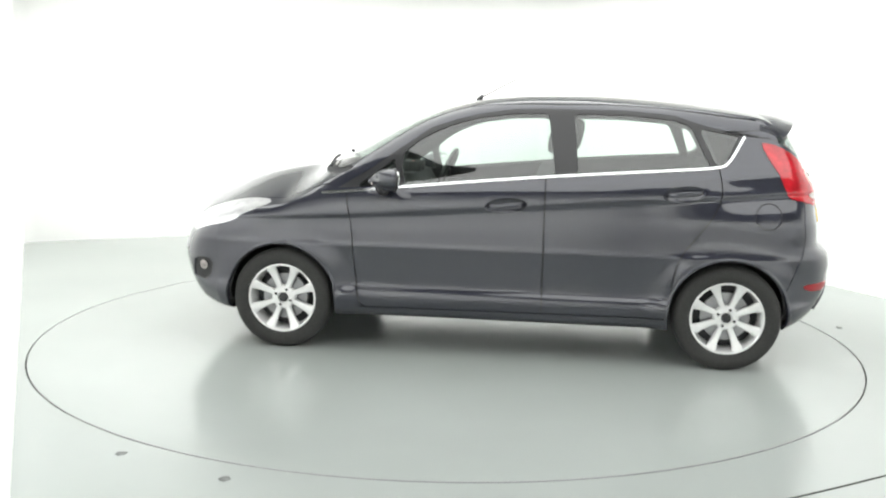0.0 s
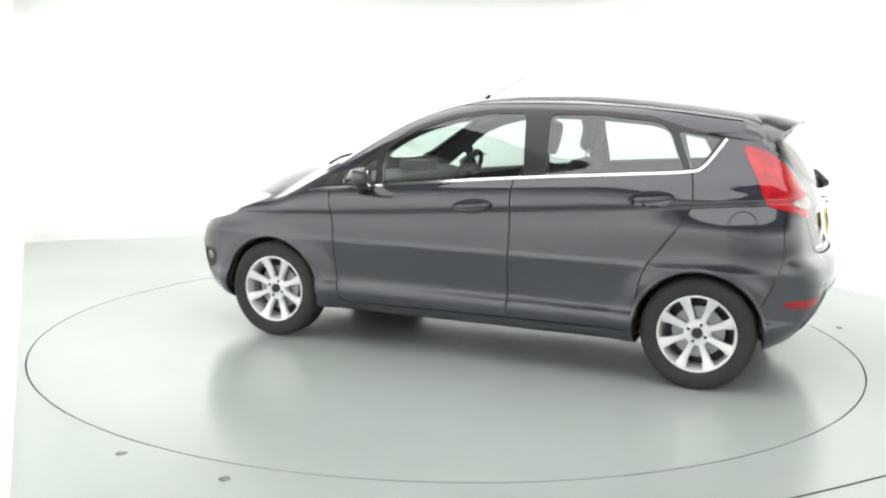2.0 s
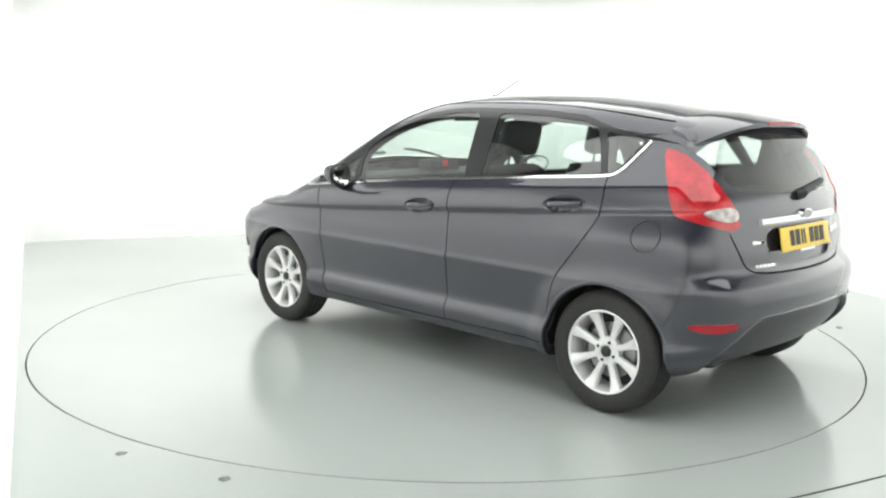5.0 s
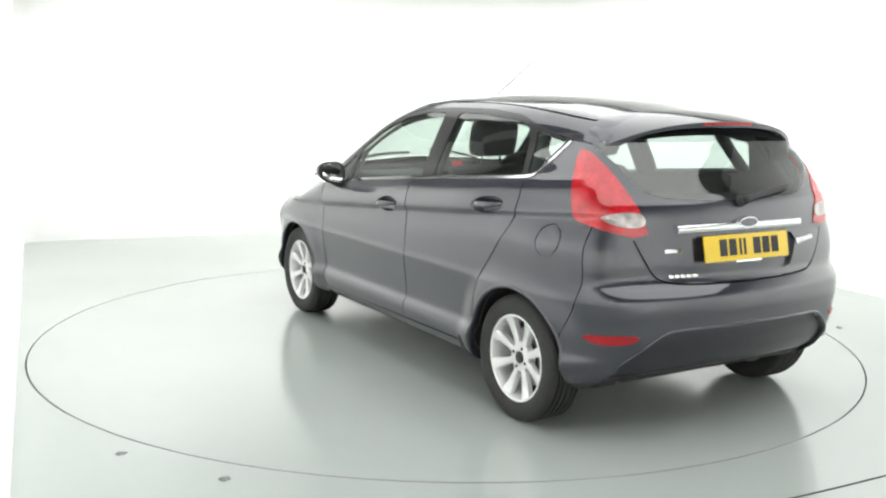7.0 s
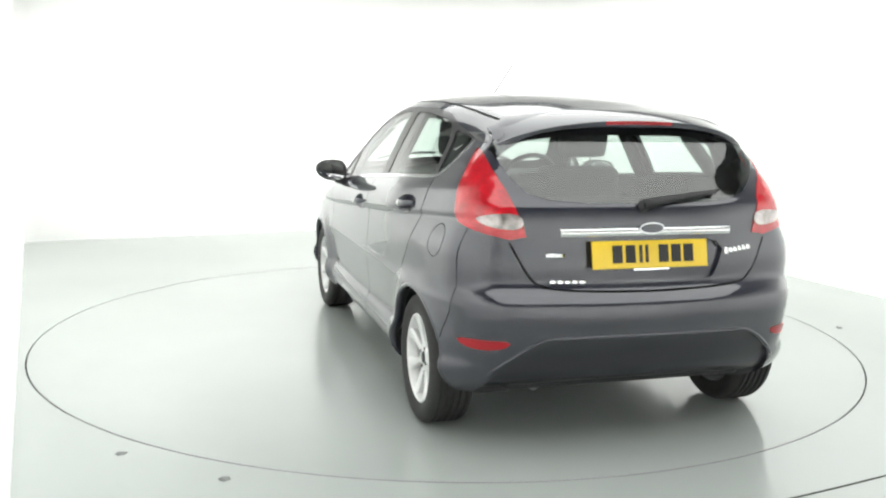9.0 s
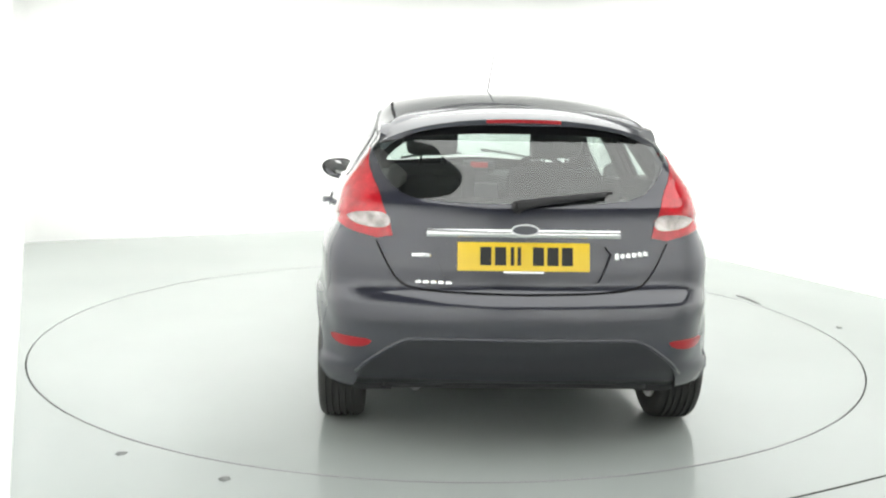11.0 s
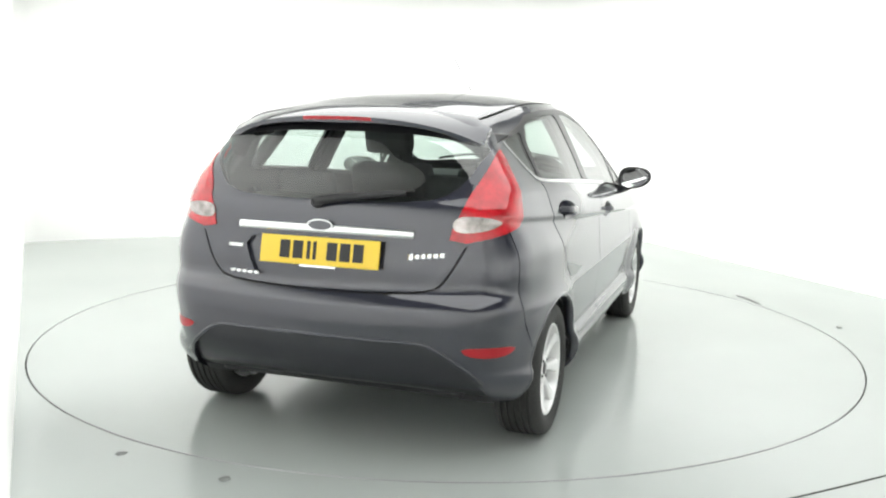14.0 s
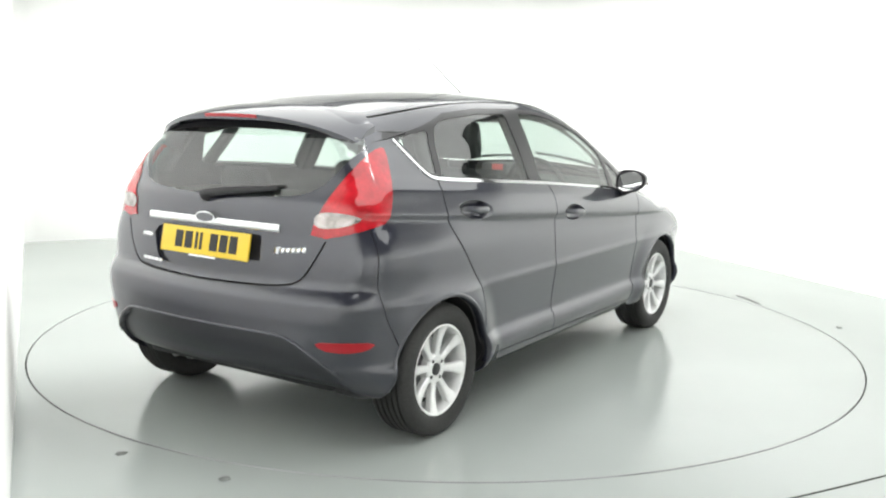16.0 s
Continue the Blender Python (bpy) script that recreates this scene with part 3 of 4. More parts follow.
def flat_limits(view, lo, hi):
    """The span of a box in a flat view, on both axes."""
    out = []
    for axis in VIEWS[view]:
        ends = [sum(min(k * lo[i], k * hi[i]) for i, k in enumerate(axis)), sum(max(k * lo[i], k * hi[i]) for i, k in enumerate(axis))]
        out.append((min(ends), max(ends)))
    return out


spots, panels = cut_skin()
leans = [Vector(n) for n in normal_at([tuple(c) for c in spots])]


def panel(keys, name, mat, parent, label="", side=1, both=False, shift=0.0, thick=0.0):
    """A panel of the skin: left (side 1), right (-1) or both halves joined, shifted along its normals, with a turned-in edge."""
    bm = bmesh.new()
    for sd in ((1, -1) if both else (side,)):
        got = {}
        for key in keys:
            for ids in panels.get(key, ()):
                vs = []
                for i in ids:
                    if i not in got:
                        c, n = spots[i], leans[i]
                        q = c + n * (shift(c) if callable(shift) else shift)
                        got[i] = bm.verts.new((q.x, q.y * sd if abs(c.y) > 1e-4 else 0.0, q.z))
                    vs.append(got[i])
                try:
                    bm.faces.new(vs if sd > 0 else vs[::-1])
                except ValueError:
                    pass
    if both:
        bmesh.ops.remove_doubles(bm, verts=[v for v in bm.verts if abs(v.co.y) < 1e-5], dist=0.0004)
    bm.normal_update()
    if bm.faces:
        c = sum((f.normal.dot(Vector(normal_at([tuple(f.calc_center_median())])[0])) for f in list(bm.faces)[:: max(1, len(bm.faces) // 30)]))
        if c < 0:
            bmesh.ops.reverse_faces(bm, faces=bm.faces)
    if thick:
        rim = [e for e in bm.edges if e.is_boundary and not (both and all(abs(v.co.y) < 1e-5 for v in e.verts))]
        made = bmesh.ops.extrude_edge_only(bm, edges=rim)["geom"]
        new_verts = [v for v in made if isinstance(v, bmesh.types.BMVert)]
        if new_verts:
            ns = normal_at([tuple(v.co) for v in new_verts])
            for v, n in zip(new_verts, ns):
                v.co -= Vector(n) * thick
        for f in made:
            if isinstance(f, bmesh.types.BMFace):
                f.smooth = True
    ob = part(name, bm, mat, parent, label)
    me = ob.data
    co = np.array([v.co for v in me.vertices])
    if len(co):
        me.set_sharp_from_angle(angle=radians(52))
    return ob


# ---- the car: assembled ----
def side_y(x, z):
    """Where the flank stands."""
    lo, hi = 0.3, 1.0
    for _ in range(24):
        mid = (lo + hi) / 2
        if float(body(x, mid, z)) > 0:
            hi = mid
        else:
            lo = mid
    return lo


def car_body(car):
    for sd in (1, -1):
        panel(["body_side"] + (["fuel_flap", "fuel_gap"] if sd < 0 else []), "body_side", PAINT, car, side=sd, thick=0.012)
        door = panel(["front_door"], "front_door", PAINT, car, side=sd, thick=0.014)
        panel(["front_window"], "window", GLASS, door, "green-tinted door glass", side=sd, shift=-0.004)
        panel(["front_quarter"], "quarter_window", GLASS, door, "small green-tinted corner glass", side=sd, shift=-0.004)
        door_handle(door, sd, -0.03, 0.868)
        door = panel(["rear_door"], "rear_door", PAINT, car, side=sd, thick=0.014)
        panel(["rear_window"], "window", GLASS, door, "green-tinted door glass", side=sd, shift=-0.004)
        door_handle(door, sd, -0.985, 0.958)
        panel(["quarter_glass"], "rear_quarter_window", GLASS, car, "small green-tinted corner glass", side=sd, shift=-0.004)
        panel(["window_frame"], "window_frame", GLOSSBLACK, car, "black window surround", side=sd, shift=-0.001, thick=0.015)
        panel(["chrome"], "chrome_strip", CHROME, car, "bright chrome waistline strip", side=sd, shift=0.004, thick=0.008)
        if sd > 0:
            panel(["fuel_flap"], "fuel_flap", PAINT, car, "round body-coloured fuel flap", side=sd, thick=0.01)
            # a dark ring painted as the shade in the flap's gap
            panel(["fuel_gap"], "fuel_flap_gap_shade", SHADOWGAP, car, "painted gap shade round the fuel flap", side=sd, shift=-0.010)
        lamp = panel(["tail_lamp", "tail_clear"], "tail_lamp", REDLENS, car, "red tail lamp with a clear lower lens", side=sd, shift=0.004, thick=0.03)
        panel(["tail_clear"], "clear_lens", CLEARLENS, lamp, "clear reversing lens", side=sd, shift=0.007, thick=0.006)
        panel(["headlamp"], "headlamp", HEADLENS, car, "swept clear headlamp", side=sd, shift=0.003, thick=0.02)
        panel(["reflector"], "reflector", REDREFLECTOR, car, "red bumper reflector", side=sd, shift=0.003, thick=0.01)
        panel(["fog_well"], "fog_lamp_well", PLASTIC, car, "black fog lamp well", side=sd, shift=-0.008)
        panel(["fog"], "fog_lamp", CLEARLENS, car, "round-edged fog lamp", side=sd, shift=0.002, thick=0.01)
    # dark strips stand for shade in the shut lines; the roof moulding joins them
    panel(["gap"], "gap_shade_and_moulding", SHADOWGAP, car, "shut lines in painted gap shade, with the black roof moulding", both=True, shift=-0.010)
    panel(["roof"], "roof", PAINT, car, both=True, thick=0.004)
    panel(["bonnet"], "bonnet", PAINT, car, both=True, thick=0.014)
    panel(["screen"], "windscreen", GLASS, car, "clear green-tinted windscreen", both=True, shift=-0.003)
    panel(["cowl"], "windscreen_cowl", PLASTIC, car, "black plastic wiper cowl", both=True, shift=-0.008)
    panel(["front_bumper"], "front_bumper", PAINT, car, both=True, thick=0.012)
    panel(["grille"], "grille", PLASTIC, car, "black lower grille", both=True, shift=-0.02)
    gate = panel(["tailgate"], "tailgate", PAINT, car, both=True, thick=0.022)
    panel(["plate_well"], "plate_recess", PAINT, gate, both=True, shift=-0.016)
    panel(["rear_glass"], "rear_window", REARGLASS, gate, "tinted heated rear glass", both=True, shift=0.001)
    bumper = panel(["rear_bumper"], "rear_bumper", PAINT, car, both=True, thick=0.022)
    bm = bmesh.new()
    edge = rounded([(0.665, 0.335), (0.61, 0.398), (0.48, 0.492), (0.40, 0.500), (0.0, 0.505), (-0.40, 0.500), (-0.48, 0.492), (-0.61, 0.398), (-0.665, 0.335)], 2, False)
    add_ring_tube(bm, [(rear_x(y, z) - 0.001, y, z) for y, z in edge], 0.007, 8)
    part("bumper_crease", bm, PAINT, bumper, "raised crease round the lower insert")
    panel(["valance"], "bumper_insert", VALANCE, car, "satin dark lower bumper insert", both=True, shift=-0.022)
    liner = ["body_side", "front_door", "rear_door", "window_frame", "chrome", "gap", "tailgate", "plate_well", "tail_lamp", "tail_clear", "rear_bumper", "cowl"]
    panel(liner, "interior_lining", TRIM, car, "dark interior side lining", both=True, shift=-0.045)
    panel(["roof"], "headlining", HEADLINER, car, "pale grey headlining", both=True, shift=-0.035)
    return gate


def door_handle(door, sd, x, z):
    """A painted pull on a dished recess."""
    y = side_y(x, z)
    bm = bmesh.new()
    prof = []
    for i in range(13):
        s = i / 12 * 2 - 1
        out = 0.034 * (1 - s ** 4) + 0.002
        half = 0.015 * (1 - 0.35 * s * s)
        prof.append([bm.verts.new((x + s * 0.098, sd * (y + out - 0.002 + dy), z - s * 0.009 + dz)) for dy, dz in
                     ((0, half * 0.6), (-0.004, half), (-0.016, half), (-0.016, -half), (-0.004, -half), (0, -half * 0.6))])
    for a, b in zip(prof, prof[1:]):
        for k in range(6):
            bm.faces.new((a[k], a[(k + 1) % 6], b[(k + 1) % 6], b[k]))
    bm.faces.new(prof[0][::-1])
    bm.faces.new(prof[-1])
    bmesh.ops.recalc_face_normals(bm, faces=bm.faces)
    h = part("handle", bm, PAINT, door, "body-coloured pull handle", angle=50)
    key = "dish_front" if x > -0.5 else "dish_rear"
    panel([key], "handle_recess", PAINT, door, side=sd,
          shift=lambda c: -0.026 * max(0.0, 1 - ((c.x - x) / 0.116) ** 2 - ((c.z - z + 0.002 + 0.086 * (c.x - x)) / 0.042) ** 2) ** 0.6)


def door_mirror(car, sd):
    """A rounded painted shell on a black foot, with its glass to the rear."""
    bm = bmesh.new()
    rings = []
    for i in range(11):
        s = i / 10
        x = 0.575 + 0.125 * s
        k = math.sqrt(max(1 - (s * 0.985) ** 2.6, 0.0))
        ring = []
        for j in range(28):
            a = j * math.tau / 28
            ca, sa = math.cos(a), math.sin(a)
            py = 0.098 * (abs(ca) ** 0.75) * (1 if ca > 0 else -1) * k
            pz = 0.063 * (abs(sa) ** 0.85) * (1 if sa > 0 else -1) * k * (1 - 0.22 * ca)
            ring.append(bm.verts.new((x - 0.03 * ca, sd * (0.90 + py), 0.993 + pz + 0.012 * ca)))
        rings.append(ring)
    for a, b in zip(rings, rings[1:]):
        for j in range(28):
            bm.faces.new((a[j], a[(j + 1) % 28], b[(j + 1) % 28], b[j]))
    bm.faces.new(rings[-1])
    bm.faces.new(rings[0])
    bmesh.ops.recalc_face_normals(bm, faces=bm.faces)
    m = part("door_mirror", bm, PAINT, car, "rounded body-coloured door mirror", angle=50)
    for name, grow, mat, dx in (("mirror_rim", 1.03, PLASTIC, -0.004), ("mirror_glass", 0.86, MIRROR, -0.010)):
        bm = bmesh.new()
        ring = []
        for j in range(28):
            a = j * math.tau / 28
            ca, sa = math.cos(a), math.sin(a)
            py = 0.098 * (abs(ca) ** 0.75) * (1 if ca > 0 else -1) * grow
            pz = 0.063 * (abs(sa) ** 0.85) * (1 if sa > 0 else -1) * grow * (1 - 0.22 * ca)
            ring.append(bm.verts.new((0.575 + dx - 0.03 * ca, sd * (0.90 + py), 0.993 + pz + 0.012 * ca)))
        f = bm.faces.new(ring)
        ex = bmesh.ops.extrude_face_region(bm, geom=[f])["geom"]
        bmesh.ops.translate(bm, vec=(0.012, 0, 0), verts=[v for v in ex if isinstance(v, bmesh.types.BMVert)])
        bmesh.ops.recalc_face_normals(bm, faces=bm.faces)
        part(name, bm, mat, m, "black mirror rim" if mat is PLASTIC else "silvered mirror glass", smooth=False)
    bm = bmesh.new()
    add_ring_tube(bm, [(0.68, sd * 0.775, 0.925), (0.665, sd * 0.80, 0.922), (0.645, sd * 0.84, 0.93), (0.64, sd * 0.87, 0.95)], [0.045, 0.032, 0.026, 0.03], 12)
    part("mirror_foot", bm, PLASTIC, m, "black mirror foot")
    bm = bmesh.new()
    add_box(bm, 0.695, sd * 0.91, 0.975, 0.01, 0.10, 0.016, 0.004)
    part("indicator", bm, CLEARLENS, m, "clear indicator strip")


def wheel_meshes():
    """Tyre, rim and the rest, round the y axis, outside towards +y."""
    made = {}
    bm = bmesh.new()
    prof = [(0.193, 0.074), (0.200, 0.084), (0.215, 0.093), (0.238, 0.0985), (0.262, 0.096), (0.276, 0.088), (0.284, 0.076), (0.2865, 0.066)]
    grooves = []
    for g in (0.056, 0.0285, 0.0, -0.0285, -0.056):
        grooves += [(0.288, g + 0.0065), (0.278, g + 0.0055), (0.278, g - 0.0055), (0.288, g - 0.0065)]
    back = [(r, -y) for r, y in prof[::-1]]
    lathe(bm, prof + grooves + back, 64)
    bmesh.ops.recalc_face_normals(bm, faces=bm.faces)
    made["tyre"] = (bm, RUBBER, "black low-profile tyre", 35)
    bm = bmesh.new()
    lathe(bm, [(0.199, 0.078), (0.199, 0.083), (0.194, 0.085), (0.188, 0.082), (0.184, 0.072), (0.178, 0.03), (0.176, -0.07), (0.196, -0.085), (0.199, -0.078)], 64)
    lathe(bm, [(0.0, 0.052), (0.030, 0.054), (0.034, 0.060), (0.060, 0.058), (0.068, 0.050), (0.070, 0.020), (0.0, 0.018)], 40)
    for k in range(8):
        a = k * math.tau / 8 + math.tau / 16 * 0
        rows = []
        for r, half, y in ((0.045, 0.0175, 0.056), (0.075, 0.0150, 0.0575), (0.11, 0.0165, 0.061), (0.145, 0.0205, 0.066), (0.172, 0.0265, 0.073), (0.188, 0.033, 0.080)):
            row = []
            for w, dy in ((-1.0, -0.030), (-1.0, -0.006), (-0.72, 0.0), (0.0, 0.0015), (0.72, 0.0), (1.0, -0.006), (1.0, -0.030)):
                px, pz = r, half * w
                row.append(bm.verts.new((px * math.cos(a) - pz * math.sin(a), y + dy, px * math.sin(a) + pz * math.cos(a))))
            rows.append(row)
        for p, q in zip(rows, rows[1:]):
            for j in range(6):
                bm.faces.new((p[j], p[j + 1], q[j + 1], q[j]))
            bm.faces.new((p[6], p[0], q[0], q[6]))
    bmesh.ops.recalc_face_normals(bm, faces=bm.faces)
    made["rim"] = (bm, ALLOY, "silver eight-spoke alloy rim", 35)
    bm = bmesh.new()
    lathe(bm, [(0.0, 0.064), (0.020, 0.0635), (0.026, 0.061), (0.027, 0.052)], 28)
    bmesh.ops.recalc_face_normals(bm, faces=bm.faces)
    made["hub_cap"] = (bm, GLOSSBLACK, "dark round centre cap", 40)
    bm = bmesh.new()
    lathe(bm, [(0.05, 0.012), (0.132, 0.012), (0.134, 0.002), (0.132, -0.01), (0.05, -0.01)], 40)
    bmesh.ops.recalc_face_normals(bm, faces=bm.faces)
    made["brake_disc"] = (bm, STEEL, "worn steel brake disc", 40)
    bm = bmesh.new()
    lathe(bm, [(0.0, -0.03), (0.176, -0.03), (0.176, -0.034), (0.0, -0.034)], 40)
    bmesh.ops.recalc_face_normals(bm, faces=bm.faces)
    made["brake_shield"] = (bm, PLASTIC, "dark brake backing plate", 40)
    return made


def car_wheels(car):
    first = None
    for ax in AXLES:
        for sd in (1, -1):
            turn = pose(ax, sd * 0.742, 0.288, 0, 22 if sd > 0 else -10, 0 if sd > 0 else 180)
            if first is None:
                first = new("wheel")
                first.parent = car
                first["label"] = "alloy wheel with a black tyre"
                for name, (bm, mat, label, ang) in wheel_meshes().items():
                    ob = part(name, bm, mat, first, label, angle=ang)
                    if name == "rim":
                        for k in range(4):
                            a = k * math.tau / 4 + math.tau / 8
                            nb = bmesh.new()
                            lathe(nb, [(0.0, 0.062), (0.007, 0.062), (0.009, 0.058), (0.009, 0.045)], 8)
                            bmesh.ops.recalc_face_normals(nb, faces=nb.faces)
                            bmesh.ops.translate(nb, vec=(0.047 * math.cos(a), 0, 0.047 * math.sin(a)), verts=nb.verts)
                            part("wheel_nut", nb, PLASTIC, first, "dark wheel nut")
                first.matrix_basis = turn
            else:
                w = copy_thing(first, turn)
                w.parent = car


def wheel_houses(car):
    for ax in AXLES:
        for sd in (1, -1):
            bm = bmesh.new()
            rows = []
            for k in range(33):
                a = -0.22 + (math.pi + 0.44) * k / 32
                row = []
                for r, y in ((ARCH - 0.002, 0.0), (ARCH + 0.006, 0.03), (ARCH + 0.02, 0.06), (ARCH + 0.02, 0.52), (0.05, 0.52)):
                    x, z = ax + r * math.cos(a), 0.288 + r * math.sin(a)
                    yy = y if y > 0.4 else max(side_y(ax + ARCH * math.cos(a), 0.288 + ARCH * math.sin(a)) - 0.012 - y, 0.53)
                    row.append(bm.verts.new((x, sd * yy, z)))
                rows.append(row)
            for p, q in zip(rows, rows[1:]):
                for j in range(4):
                    bm.faces.new((p[j], p[j + 1], q[j + 1], q[j]))
            bmesh.ops.recalc_face_normals(bm, faces=bm.faces)
            part("wheel_arch_liner", bm, PLASTIC, car, "black wheel arch liner")
            bm = bmesh.new()
            rows = []
            for k in range(37):
                a = -0.30 + (math.pi + 0.6) * k / 36
                row = []
                if 0.288 + (ARCH + 0.016) * math.sin(a) < 0.25:
                    continue
                for r, off in ((ARCH + 0.016, 0.0), (ARCH + 0.010, 0.004), (ARCH + 0.002, 0.003), (ARCH - 0.003, -0.006), (ARCH - 0.002, -0.03)):
                    x, z = ax + r * math.cos(a), 0.288 + r * math.sin(a)
                    row.append(bm.verts.new((x, sd * (side_y(x, z) + off), z)))
                rows.append(row)
            for p, q in zip(rows, rows[1:]):
                for j in range(4):
                    bm.faces.new((p[j], p[j + 1], q[j + 1], q[j]))
            bmesh.ops.recalc_face_normals(bm, faces=bm.faces)
            if sum(f.normal.y * sd for f in bm.faces) < 0:
                bmesh.ops.reverse_faces(bm, faces=bm.faces)
            part("arch_lip", bm, PAINT, car)


def spoiler(car):
    """The roof spoiler that shades the rear glass, with its brake light."""
    bm = bmesh.new()
    rows = []
    n = 44
    for k in range(n + 1):
        y = -0.58 + 1.16 * k / n
        a = abs(y) / 0.58
        tip_x = -1.655 + 0.11 * a ** 2.2 + 0.03 * a ** 8
        tip_z = 1.362 - 0.085 * a ** 2.4 - 0.02 * a ** 8
        root_x = -1.36 - 0.04 * a
        root_z = float(TOP(np.array(root_x))) - 0.065 * a ** 2.4 * 1.3 + 0.003
        mid_x = (tip_x + root_x) / 2
        mid_z = (tip_z + root_z) / 2 + 0.010
        low = 0.030
        rows.append([bm.verts.new(q) for q in ((root_x, y, root_z), (mid_x, y, mid_z), (tip_x + 0.02, y, tip_z + 0.004), (tip_x, y, tip_z - 0.004),
                                               (tip_x + 0.006, y, tip_z - low * (1 - 0.5 * a) - 0.045 * a ** 10), (tip_x + 0.10 + 0.04 * (1 - a), y * 0.985, tip_z - low - 0.012 - 0.06 * a ** 10), (root_x, y * 0.97, root_z - 0.06 - 0.06 * a ** 10))])
    m = 7
    for p, q in zip(rows, rows[1:]):
        for j in range(m):
            bm.faces.new((p[j], p[(j + 1) % m], q[(j + 1) % m], q[j]))
    bm.faces.new(rows[0][::-1])
    bm.faces.new(rows[-1])
    bmesh.ops.recalc_face_normals(bm, faces=bm.faces)
    sp = part("roof_spoiler", bm, PAINT, car, "body-coloured roof spoiler", angle=32)
    bm = bmesh.new()
    rows = []
    for k in range(17):
        y = -0.15 + 0.30 * k / 16
        a = abs(y) / 0.6
        x, z = -1.655 + 0.11 * a ** 2.2, 1.362 - 0.085 * a ** 2.4
        rows.append([bm.verts.new(q) for q in ((x + 0.01, y, z - 0.003), (x - 0.0025, y, z - 0.005), (x - 0.0005, y, z - 0.018), (x + 0.01, y, z - 0.020))])
    for p, q in zip(rows, rows[1:]):
        for j in range(4):
            bm.faces.new((p[j], p[(j + 1) % 4], q[(j + 1) % 4], q[j]))
    bm.faces.new(rows[0][::-1])
    bm.faces.new(rows[-1])
    bmesh.ops.recalc_face_normals(bm, faces=bm.faces)
    part("brake_light", bm, REDREFLECTOR, sp, "red high brake light", angle=40)


def rear_x(y, z):
    """Where the rear surface stands."""
    lo, hi = -2.1, -1.2
    for _ in range(26):
        mid = (lo + hi) / 2
        if float(body(mid, y, z)) > 0:
            lo = mid
        else:
            hi = mid
    return hi


def rear_strip(bm, pts, w, proud, depth=0.01):
    """A bar that follows the rear surface along (y, z) points of height w."""
    rows = []
    for y, z in pts:
        row = []
        for dz, out in ((w / 2, -depth), (w / 2, proud * 0.7), (w * 0.25, proud), (-w * 0.25, proud), (-w / 2, proud * 0.7), (-w / 2, -depth)):
            row.append(bm.verts.new((rear_x(y, z + dz) - out, y, z + dz)))
        rows.append(row)
    for p, q in zip(rows, rows[1:]):
        for j in range(6):
            bm.faces.new((p[j], p[(j + 1) % 6], q[(j + 1) % 6], q[j]))
    bm.faces.new(rows[0][::-1])
    bm.faces.new(rows[-1])
    bmesh.ops.recalc_face_normals(bm, faces=bm.faces)
    return bm


